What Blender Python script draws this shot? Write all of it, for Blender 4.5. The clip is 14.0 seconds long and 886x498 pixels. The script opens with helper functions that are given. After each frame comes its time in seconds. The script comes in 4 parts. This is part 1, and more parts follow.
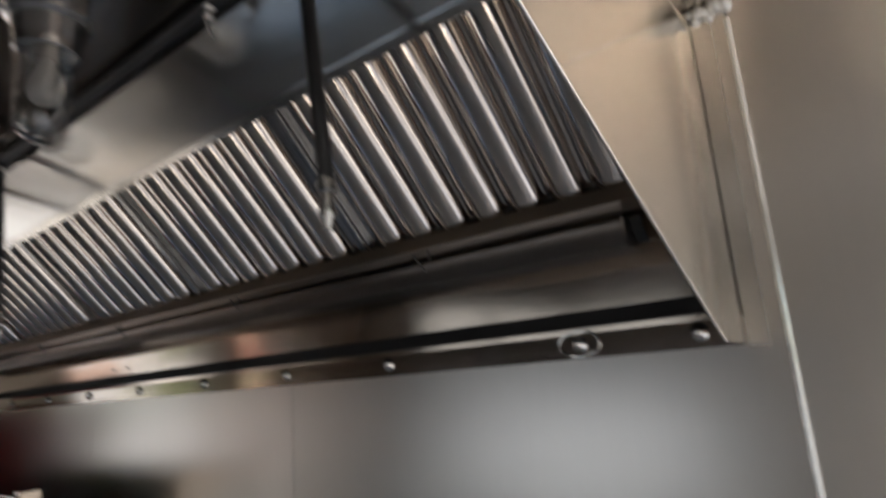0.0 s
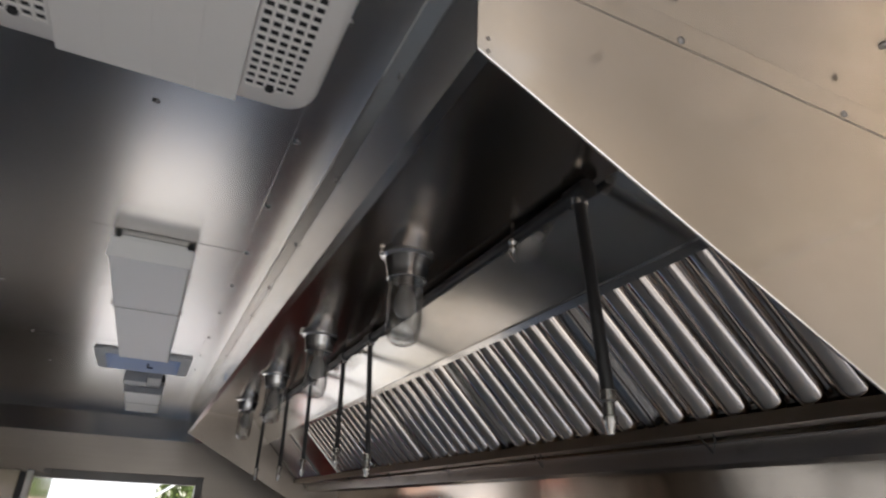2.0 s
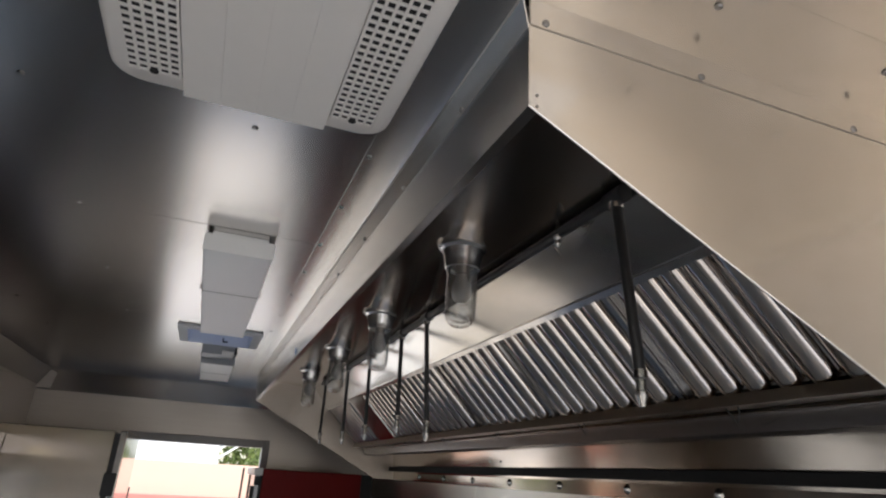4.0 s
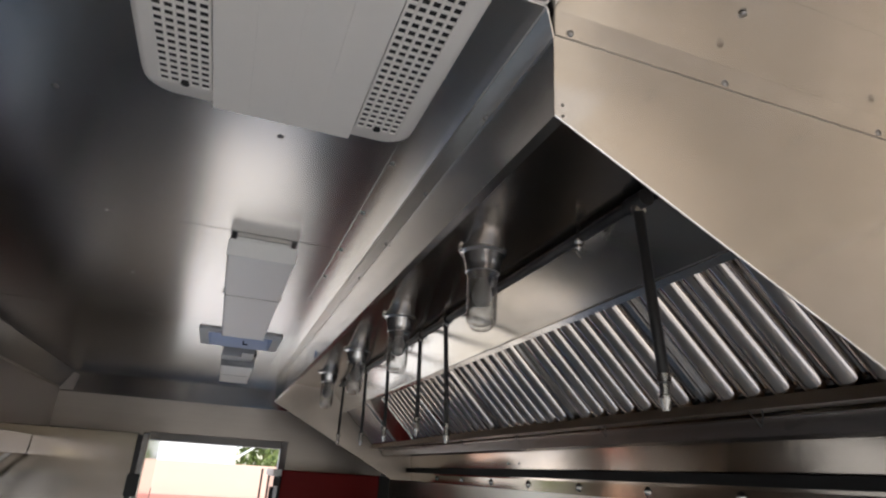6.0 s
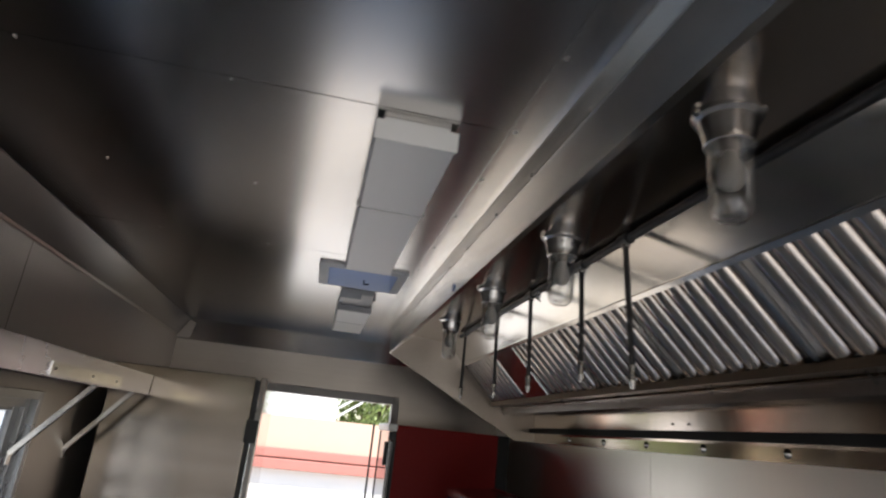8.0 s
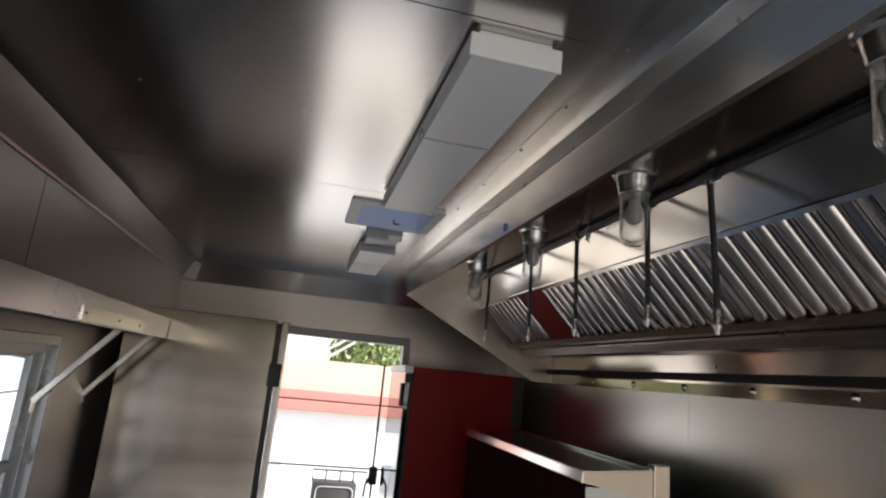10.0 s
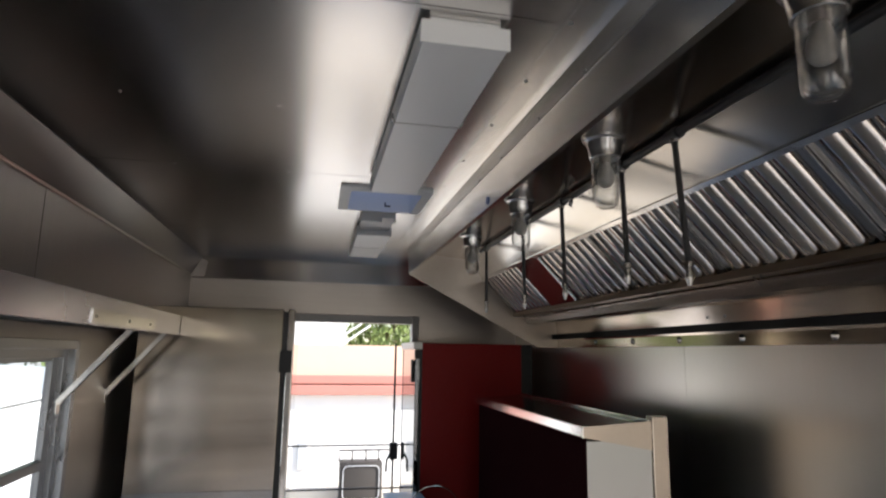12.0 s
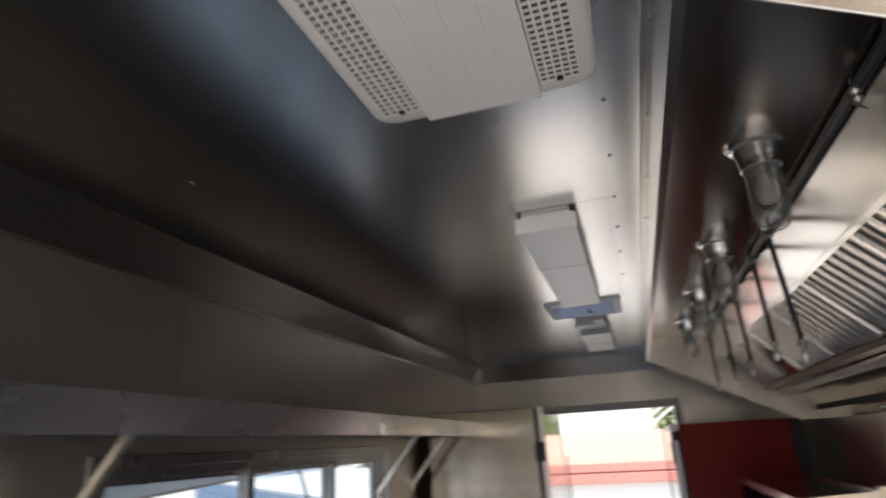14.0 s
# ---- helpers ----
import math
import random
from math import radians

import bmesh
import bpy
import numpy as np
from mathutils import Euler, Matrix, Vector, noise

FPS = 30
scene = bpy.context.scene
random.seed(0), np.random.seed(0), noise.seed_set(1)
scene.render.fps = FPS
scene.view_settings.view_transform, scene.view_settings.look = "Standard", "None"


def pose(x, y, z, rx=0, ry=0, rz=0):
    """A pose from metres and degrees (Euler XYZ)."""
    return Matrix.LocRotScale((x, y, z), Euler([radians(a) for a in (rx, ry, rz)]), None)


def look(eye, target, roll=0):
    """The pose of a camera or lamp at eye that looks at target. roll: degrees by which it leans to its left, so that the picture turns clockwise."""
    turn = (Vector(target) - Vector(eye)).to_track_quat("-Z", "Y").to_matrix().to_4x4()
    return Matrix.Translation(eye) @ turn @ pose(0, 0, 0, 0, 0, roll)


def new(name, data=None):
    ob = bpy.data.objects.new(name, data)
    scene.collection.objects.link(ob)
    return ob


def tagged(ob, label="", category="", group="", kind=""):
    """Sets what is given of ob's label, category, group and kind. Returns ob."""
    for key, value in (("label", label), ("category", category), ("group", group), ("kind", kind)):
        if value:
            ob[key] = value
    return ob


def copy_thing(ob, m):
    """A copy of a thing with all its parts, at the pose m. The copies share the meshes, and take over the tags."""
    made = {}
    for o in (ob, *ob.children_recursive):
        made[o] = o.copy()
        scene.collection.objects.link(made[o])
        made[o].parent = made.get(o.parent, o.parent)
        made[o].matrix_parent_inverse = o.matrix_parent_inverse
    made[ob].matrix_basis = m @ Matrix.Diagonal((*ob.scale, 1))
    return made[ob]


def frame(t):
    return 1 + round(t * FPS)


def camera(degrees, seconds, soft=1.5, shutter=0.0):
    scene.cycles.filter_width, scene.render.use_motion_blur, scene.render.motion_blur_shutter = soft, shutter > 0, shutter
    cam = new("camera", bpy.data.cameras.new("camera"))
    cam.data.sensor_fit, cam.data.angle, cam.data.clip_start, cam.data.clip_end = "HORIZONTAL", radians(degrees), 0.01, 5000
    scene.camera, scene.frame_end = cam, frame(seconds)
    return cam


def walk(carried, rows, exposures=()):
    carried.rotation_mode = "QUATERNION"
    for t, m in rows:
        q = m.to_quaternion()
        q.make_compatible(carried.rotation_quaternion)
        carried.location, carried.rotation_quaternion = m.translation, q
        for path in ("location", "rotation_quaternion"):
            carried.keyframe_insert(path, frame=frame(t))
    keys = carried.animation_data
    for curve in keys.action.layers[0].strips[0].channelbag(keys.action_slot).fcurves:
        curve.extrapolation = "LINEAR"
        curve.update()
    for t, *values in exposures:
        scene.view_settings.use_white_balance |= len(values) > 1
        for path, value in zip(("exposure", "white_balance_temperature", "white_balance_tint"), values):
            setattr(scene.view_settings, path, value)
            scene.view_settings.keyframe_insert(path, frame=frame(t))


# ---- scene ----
cam = camera(73.1, 14.0, soft=2.1, shutter=0.5)
PATH = [
    (0, (0.073, 0.266, 1.525), (1.639, 1.427, 1.972), -4.1),
    (0.5, (-0.003, 0.26, 1.557), (1.309, 1.597, 2.257), -2.9),
    (1, (-0.011, 0.224, 1.582), (1.078, 1.713, 2.355), -0.6),
    (1.5, (0.0, 0.16, 1.591), (0.871, 1.768, 2.4), 2.0),
    (2, (-0.049, 0.086, 1.595), (0.706, 1.749, 2.411), 2.5),
    (2.5, (-0.085, 0.034, 1.59), (0.603, 1.731, 2.394), 2.9),
    (3, (-0.108, -0.011, 1.579), (0.55, 1.721, 2.333), 3.4),
    (5.5, (-0.151, -0.065, 1.58), (0.471, 1.7, 2.287), 3.4),
    (6, (-0.156, -0.061, 1.582), (0.442, 1.708, 2.299), 3.6),
    (6.5, (-0.153, -0.023, 1.568), (0.399, 1.76, 2.287), 4.4),
    (7, (-0.157, 0.094, 1.555), (0.315, 1.91, 2.246), 4.8),
    (7.5, (-0.164, 0.245, 1.545), (0.208, 2.099, 2.196), 5.8),
    (8, (-0.249, 0.386, 1.524), (0.09, 2.263, 2.125), 6.1),
    (8.5, (-0.355, 0.491, 1.528), (0.017, 2.387, 2.047), 5.5),
    (11, (-0.443, 0.557, 1.521), (0.025, 2.47, 1.868), 5.5),
    (11.5, (-0.423, 0.515, 1.514), (0.017, 2.446, 1.797), 2.7),
    (12, (-0.378, 0.467, 1.515), (0.021, 2.396, 1.857), 0.9),
    (12.5, (-0.254, 0.395, 1.506), (-0.018, 2.327, 1.964), 1.4),
    (13, (-0.149, 0.251, 1.506), (-0.134, 2.173, 2.06), 1.4),
    (13.5, (-0.1, 0.025, 1.5), (-0.248, 1.918, 2.129), 0.5),
    (14, (0.04, -0.138, 1.513), (-0.499, 1.682, 2.144), -3.3),
]
EXPOSURES = ((0.0, 1.52, 6250, 10), (6.0, 1.55, 6250, 10), (9.0, 1.66, 6450, 10), (14.0, 1.71, 6450, 10))
walk(cam, [(t, look(eye, target, roll)) for t, eye, target, roll in PATH], EXPOSURES)

# ---- world, sun ----
world = bpy.data.worlds.new("sky")
scene.world = world
world.use_nodes = True
wn, wl = world.node_tree.nodes, world.node_tree.links
sky = wn.new("ShaderNodeTexSky")
sky.sky_type, sky.sun_disc = "NISHITA", False
SUN_ELEVATION, SUN_AZIMUTH = 32.0, 110.0
sky.sun_elevation, sky.sun_rotation = radians(SUN_ELEVATION), radians(SUN_AZIMUTH)
wn["Background"].inputs["Strength"].default_value = 0.125
wl.new(sky.outputs[0], wn["Background"].inputs["Color"])
sun_data = bpy.data.lights.new("sun", "SUN")
sun_data.energy, sun_data.angle, sun_data.color = 4.0, radians(0.5), (1.0, 0.947, 0.875)
sun = new("sun", sun_data)
sa, se = radians(SUN_AZIMUTH), radians(SUN_ELEVATION)
sun.matrix_world = look((20 * math.sin(sa) * math.cos(se), 20 * math.cos(sa) * math.cos(se), 20 * math.sin(se)), (0, 0, 0))

# ---- plan (metres) ----
CEIL = 2.14          # ceiling
FLOOR = -0.10
WALL_L, WALL_R = -1.255, 1.11
WALL_END, WALL_BACK = 4.87, -1.75
HOOD_X, HOOD_Y0, HOOD_Y1 = 0.146, 0.459, 4.03
HOOD_LOW, HOOD_TOP = 1.983, 2.102
HOOD_ROOF = 2.114      # lamp deck under the lamps; it falls a little towards the ridge
RIDGE_X, RIDGE_Z = 0.512, 2.088      # where the lamp deck turns down to the filters
FILT_TOP, FILT_LOW = (0.609, 1.971), (0.815, 1.760)
BACK_X = 1.100


# ---- materials ----
def mat(name, color, rough=0.5, metal=0.0, grain=None, bump=0.0, stain=0.0, rough_var=0.0, coat=0.0, scale=1.0, wave=0.0, spec=0.5, tint=None, brush=None):
    """grain: stretch of the fine grain along x, y, z. stain: how far large blotches change the colour. wave: slow dents in the sheet.
    tint: the colour of the blotches, where it is not a shade of the base. brush: how far and across which axis brushing draws reflections out."""
    m = bpy.data.materials.new(name)
    m.use_nodes = True
    n, l = m.node_tree.nodes, m.node_tree.links
    b = n["Principled BSDF"]
    b.inputs["Base Color"].default_value = (*color, 1)
    b.inputs["Roughness"].default_value = rough
    b.inputs["Metallic"].default_value = metal
    b.inputs["Coat Weight"].default_value = coat
    b.inputs["Specular IOR Level"].default_value = spec
    if brush:
        axis = n.new("ShaderNodeCombineXYZ")
        for k in range(3):
            axis.inputs[k].default_value = brush[1][k]
        b.inputs["Anisotropic"].default_value = brush[0]
        l.new(axis.outputs[0], b.inputs["Tangent"])
    tc = n.new("ShaderNodeTexCoord")
    mp = n.new("ShaderNodeMapping")
    mp.inputs["Scale"].default_value = grain or (1, 1, 1)
    l.new(tc.outputs["Object"], mp.inputs["Vector"])
    fine = n.new("ShaderNodeTexNoise")
    fine.inputs["Scale"].default_value, fine.inputs["Detail"].default_value = 60 * scale, 6
    l.new(mp.outputs[0], fine.inputs["Vector"])
    big = n.new("ShaderNodeTexNoise")
    big.inputs["Scale"].default_value, big.inputs["Detail"].default_value = 2.3 * scale, 4
    l.new(tc.outputs["Object"], big.inputs["Vector"])
    if stain:
        mix = n.new("ShaderNodeMix")
        mix.data_type = "RGBA"
        mix.inputs["A"].default_value = (*(tint or [c * (1 - stain) for c in color]), 1)
        mix.inputs["B"].default_value = (*[min(1, c * (1 + stain * 0.6)) for c in color], 1)
        add = n.new("ShaderNodeMath")
        add.operation = "MULTIPLY_ADD"
        add.inputs[1].default_value = 0.35
        l.new(fine.outputs[0], add.inputs[0])
        half = n.new("ShaderNodeMath")
        half.operation = "MULTIPLY"
        half.inputs[1].default_value = 0.65
        l.new(big.outputs[0], half.inputs[0])
        l.new(half.outputs[0], add.inputs[2])
        l.new(add.outputs[0], mix.inputs["Factor"])
        l.new(mix.outputs["Result"], b.inputs["Base Color"])
    if rough_var:
        ra = n.new("ShaderNodeMapRange")
        ra.inputs["From Min"].default_value, ra.inputs["From Max"].default_value = 0.0, 1.0
        ra.inputs["To Min"].default_value, ra.inputs["To Max"].default_value = max(0.02, rough - rough_var), rough + rough_var
        mul = n.new("ShaderNodeMath")
        mul.operation = "ADD"
        l.new(big.outputs[0], mul.inputs[0])
        sub = n.new("ShaderNodeMath")
        sub.operation = "MULTIPLY_ADD"
        sub.inputs[1].default_value, sub.inputs[2].default_value = 0.12, -0.06
        l.new(fine.outputs[0], sub.inputs[0])
        l.new(sub.outputs[0], mul.inputs[1])
        l.new(mul.outputs[0], ra.inputs["Value"])
        l.new(ra.outputs[0], b.inputs["Roughness"])
    last = None
    if wave:
        slow = n.new("ShaderNodeTexNoise")
        slow.inputs["Scale"].default_value, slow.inputs["Detail"].default_value = 1.7, 1
        l.new(tc.outputs["Object"], slow.inputs["Vector"])
        tilt, face = n.new("ShaderNodeVectorMath"), n.new("ShaderNodeNewGeometry")
        tilt.operation = "MULTIPLY_ADD"
        tilt.inputs[1].default_value = [7 * wave] * 3
        centre, unit = n.new("ShaderNodeVectorMath"), n.new("ShaderNodeVectorMath")
        centre.operation, unit.operation = "SUBTRACT", "NORMALIZE"
        centre.inputs[1].default_value = (0.5, 0.5, 0.5)
        l.new(slow.outputs["Color"], centre.inputs[0])
        l.new(centre.outputs[0], tilt.inputs[0])
        l.new(face.outputs["Normal"], tilt.inputs[2])
        l.new(tilt.outputs[0], unit.inputs[0])
        last = unit
    if bump:
        bp = n.new("ShaderNodeBump")
        bp.inputs["Strength"].default_value, bp.inputs["Distance"].default_value = 1.0, bump
        l.new(fine.outputs[0], bp.inputs["Height"])
        if last:
            l.new(last.outputs[0], bp.inputs["Normal"])
        last = bp
    if last:
        l.new(last.outputs[0], b.inputs["Normal"])
    return m


M_CEIL = mat("brushed ceiling steel", (0.72, 0.695, 0.67), 0.245, 1, (1, 0.05, 1), 0, 0, 0, wave=0.0020)
# wall steels toned by the light on each: dim left, brighter rear, bright splashback
M_WALL = mat("shade-toned wall steel", (0.38, 0.348, 0.318), 0.38, 0.9, (1, 1, 0.05), 0, 0.14, 0.05, wave=0.006)
# cove tone lowered to carry the shade on this down-facing sheet
M_COVE = mat("shade-darkened cove steel", (0.17, 0.152, 0.135), 0.30, 0.9, (1, 0.05, 1), 0, 0.12, 0.05, wave=0.003)
M_WALLEND = mat("brushed end wall steel", (0.42, 0.382, 0.34), 0.34, 0.9, (0.05, 1, 1), 0, 0.20, 0.06, wave=0.005)
M_WALLR = mat("light-toned splashback steel", (0.87, 0.82, 0.77), 0.31, 1, (1, 1, 0.05), 0, 0.06, 0.03, wave=0.004)
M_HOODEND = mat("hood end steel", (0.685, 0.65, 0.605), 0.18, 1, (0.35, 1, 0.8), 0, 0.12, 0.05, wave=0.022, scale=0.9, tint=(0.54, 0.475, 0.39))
M_MIRROR = mat("polished steel", (0.62, 0.59, 0.56), 0.10, 1, (1, 0.05, 1), 0, 0.05, 0.02, wave=0.003)
M_FILTER = mat("filter steel", (0.73, 0.65, 0.575), 0.10, 1, (1, 1, 1), 0, 0.06, 0.03)
M_SLOPE = mat("rolled hood steel", (0.63, 0.595, 0.545), 0.17, 1, (1, 0.05, 1), 0, 0.08, 0.04, wave=0.014)
M_GREASE = mat("greasy brown steel", (0.40, 0.32, 0.24), 0.30, 1, (1, 0.05, 1), 0, 0.25, 0.05)
M_GUTTER = mat("gutter steel", (0.38, 0.345, 0.325), 0.24, 1, (1, 0.05, 1), 0, 0.12, 0.04)
M_DECK = mat("smoky hood steel", (0.46, 0.40, 0.345), 0.20, 1, (1, 0.05, 1), 0, 0.08, 0.03, wave=0.003)
M_BACKP = mat("browned back steel", (0.46, 0.39, 0.325), 0.13, 1, (1, 0.05, 1), 0, 0.18, 0.04, wave=0.014)
M_BRIGHT = mat("bright side steel", (0.42, 0.412, 0.405), 0.18, 1, (1, 1, 0.05), 0, 0.06, 0.03, wave=0.05)
M_TOPPAN = mat("dark top steel", (0.30, 0.29, 0.29), 0.16, 1, (1, 0.05, 1), 0, 0.10, 0.03, wave=0.002)
# flat red-brown stands in for the red cooler mirrored in the steel front
M_DARKFRONT = mat("dark red reflection tone", (0.026, 0.008, 0.010), 0.6, 0, None, 0.00005, 0.3, 0.05, spec=0.0)
M_FRONT = mat("hood front steel", (0.69, 0.66, 0.63), 0.23, 1, (1, 0.05, 1), 0, 0.08, 0.03, wave=0.002)
# rear baffles and rails: shade between the front baffles put into the colour
M_FILTBACK = mat("shade-toned filter back steel", (0.15, 0.14, 0.13), 0.32, 1, None, 0, 0.2, 0.05)
M_SIDE = mat("dark side steel", (0.36, 0.32, 0.28), 0.30, 1, (1, 0.05, 1), 0, 0.2, 0.05)
M_TRIM = mat("galvanised trim", (0.84, 0.81, 0.77), 0.25, 1, (1, 0.05, 1), 0, 0.06, 0.03)
M_FRIDGE = mat("fridge steel", (0.37, 0.325, 0.285), 0.15, 1, (0.012, 1, 0.16), 0.0005, 0.40, 0.06, brush=(0.7, (1, 0, 0)))
fn, fl_ = M_FRIDGE.node_tree.nodes, M_FRIDGE.node_tree.links     # long level bands of reflection, put into the colour
fn["Noise Texture"].inputs["Scale"].default_value, fn["Noise Texture"].inputs["Detail"].default_value = 34, 3
for k in list(fn["Math"].inputs[2].links):
    fl_.remove(k)
fn["Math"].inputs[1].default_value, fn["Math"].inputs[2].default_value = 2.6, -0.8
M_ALU = mat("cast aluminium", (0.78, 0.77, 0.75), 0.25, 1, None, 0.00008, 0.12, 0.06)
M_SHELF = mat("shelf steel", (0.55, 0.545, 0.61), 0.27, 1, (1, 0.05, 1), 0, 0.08, 0.04, wave=0.002)
M_SPLICE = mat("bright splice steel", (0.80, 0.785, 0.80), 0.20, 1, (1, 0.05, 1), 0, 0.08, 0.04, wave=0.002)
M_WINALU = mat("window aluminium", (0.25, 0.25, 0.26), 0.28, 1, (1, 1, 0.1), 0.00002, 0.12, 0.05)
M_CHROME = mat("nickel plate", (0.75, 0.73, 0.70), 0.14, 1, None, 0, 0.08, 0.04)
M_SCREW = mat("screw steel", (0.30, 0.29, 0.28), 0.30, 1)
M_NOZZLE = mat("dull nickel plate", (0.42, 0.405, 0.385), 0.26, 1, None, 0, 0.15, 0.05)
M_DOORFR = mat("grey door frame paint", (0.33, 0.315, 0.30), 0.45, 0.3, None, 0.0001, 0.12, 0.05)
M_LOWALL = mat("pale bounce wall sheet", (0.72, 0.71, 0.70), 0.35, 0.4, None, 0.0001, 0.08, 0.05)
M_BLANK = mat("polished filler steel", (0.84, 0.82, 0.80), 0.13, 1, (1, 0.05, 1), 0, 0.06, 0.03, wave=0.012)
M_BLACKPIPE = mat("black pipe", (0.022, 0.021, 0.021), 0.42, 0, None, 0.0002, 0.25, 0.1)
M_BLACKRAIL = mat("black painted rail", (0.012, 0.0115, 0.0115), 0.6, 0, None, 0.0001, 0.2, 0.05, spec=0.25)
M_BLACK = mat("black rubber", (0.02, 0.02, 0.021), 0.55, 0, None, 0.0001, 0.2)
# near-black: shade put into the colour inside recesses; also dark joints and wire
M_NEARBLACK = mat("near-black for shaded recesses and dark parts", (0.05, 0.048, 0.045), 0.5, 0.6, None, 0.0001, 0.2)
M_PLASTIC = mat("off-white plastic", (0.84, 0.81, 0.77), 0.42, 0, None, 0.00006, 0.05, 0.05)
M_PLASTIC2 = mat("grey-white vent plastic", (0.40, 0.41, 0.44), 0.45, 0, None, 0.00005, 0.06)
M_DARKHOLE = mat("dark grille inside", (0.02, 0.02, 0.02), 0.8)
M_LENS = mat("frosted lamp lens", (0.86, 0.86, 0.86), 0.35, 0, (1, 0.05, 1), 0.00004, 0.04)
M_WHITEMET = mat("white enamelled steel", (0.85, 0.85, 0.83), 0.35, 0, None, 0.00003, 0.05)
M_GREYPL = mat("grey vent frame plastic", (0.42, 0.43, 0.45), 0.45, 0, None, 0.00005, 0.06)
M_VENTFRAME = mat("pale vent frame plastic", (0.66, 0.67, 0.69), 0.45, 0, None, 0.00005, 0.06)
M_RED = mat("red enamel", (0.23, 0.006, 0.006), 0.48, 0, None, 0.00004, 0.12, 0.04, spec=0.2)
M_DARKGLASS = mat("dark door glass", (0.015, 0.015, 0.016), 0.04, 0, spec=0.9, coat=0.6)
M_BULB = mat("frosted bulb", (0.38, 0.36, 0.335), 0.35, 0, None, 0, 0.03)
M_PORCELAIN = mat("lamp socket", (0.25, 0.22, 0.20), 0.4)
M_BLUE = mat("blue sticker", (0.04, 0.13, 0.42), 0.35, 0, None, 0, 0.05)
M_TUB = mat("pale blue plastic", (0.55, 0.72, 0.90), 0.25, 0, None, 0.0001, 0.06)
M_CAULK = mat("clear silicone", (0.74, 0.72, 0.67), 0.14, 0.3, None, 0.0006, 0.1, coat=0.8, spec=0.8)
# floor is out of view; its pale tone is set to bounce light upwards
M_FLOOR = mat("aluminium tread floor", (0.63, 0.615, 0.60), 0.24, 0.35, None, 0.0004, 0.25, 0.06)
M_STUCCO = mat("white stucco", (0.74, 0.73, 0.72), 0.85, 0, None, 0.002, 0.08)
M_PEACH = mat("peach stucco", (0.66, 0.44, 0.34), 0.85, 0, None, 0.002, 0.10)
M_REDBAND = mat("red painted ledge", (0.46, 0.19, 0.155), 0.7, 0, None, 0.001, 0.12)
M_GROUND = mat("pale concrete", (0.60, 0.555, 0.49), 0.9, 0, None, 0.003, 0.15)
M_GREYBOX = mat("grey painted metal", (0.030, 0.025, 0.022), 0.6, 0, None, 0.0002, 0.15)
M_BLUEWALL = mat("blue painted wall", (0.36, 0.45, 0.60), 0.75, 0, (0.1, 0.1, 3), 0.002, 0.15)
M_AWNING = mat("pale awning cloth", (0.46, 0.45, 0.44), 0.5, 0, None, 0.0002, 0.08)
M_HEM = mat("tan hem", (0.55, 0.45, 0.33), 0.7, 0, None, 0.0003, 0.1)
M_BARK = mat("bark", (0.16, 0.11, 0.07), 0.9, 0, (1, 1, 0.2), 0.004, 0.3)
M_LEAF = mat("leaves", (0.15, 0.20, 0.05), 0.6, 0, None, 0, 0.3, scale=0.3)


def glass(name, tint, gloss_rough=0.03, rim=0.5, base=0.04, power=4.0):
    """Clear sheet glass: see-through, with a gloss that grows towards the edge."""
    m = bpy.data.materials.new(name)
    m.use_nodes = True
    n, l = m.node_tree.nodes, m.node_tree.links
    n.remove(n["Principled BSDF"])
    tr, gl, mx = n.new("ShaderNodeBsdfTransparent"), n.new("ShaderNodeBsdfGlossy"), n.new("ShaderNodeMixShader")
    lw, pw, ma = n.new("ShaderNodeLayerWeight"), n.new("ShaderNodeMath"), n.new("ShaderNodeMath")
    tr.inputs["Color"].default_value = (*tint, 1)
    gl.inputs["Roughness"].default_value = gloss_rough
    pw.operation, ma.operation = "POWER", "MULTIPLY_ADD"
    pw.inputs[1].default_value = power
    ma.inputs[1].default_value, ma.inputs[2].default_value = rim, base
    l.new(lw.outputs["Facing"], pw.inputs[0])
    l.new(pw.outputs[0], ma.inputs[0])
    l.new(ma.outputs[0], mx.inputs[0])
    l.new(tr.outputs[0], mx.inputs[1])
    l.new(gl.outputs[0], mx.inputs[2])
    l.new(mx.outputs[0], n["Material Output"].inputs["Surface"])
    return m


M_GLASS = glass("window glass", (0.80, 0.83, 0.85))
M_JAR = glass("jar glass", (0.975, 0.978, 0.975), 0.02, 1.0, 0.085, 2.4)
M_DOME = glass("milky roof lid", (0.24, 0.29, 0.38), 0.1)
_n, _l = M_DOME.node_tree.nodes, M_DOME.node_tree.links
milk, blend = _n.new("ShaderNodeBsdfTranslucent"), _n.new("ShaderNodeMixShader")
milk.inputs["Color"].default_value = (0.26, 0.31, 0.42, 1)
blend.inputs[0].default_value = 0.65
_l.new(_n["Mix Shader"].outputs[0], blend.inputs[1])
_l.new(milk.outputs[0], blend.inputs[2])
_l.new(blend.outputs[0], _n["Material Output"].inputs["Surface"])


# ---- mesh helpers ----
def to_mesh(name, bm, material):
    me = bpy.data.meshes.new(name)
    bmesh.ops.recalc_face_normals(bm, faces=bm.faces)
    bm.to_mesh(me)
    bm.free()
    for m in material if isinstance(material, (list, tuple)) else [material]:
        me.materials.append(m)
    return me


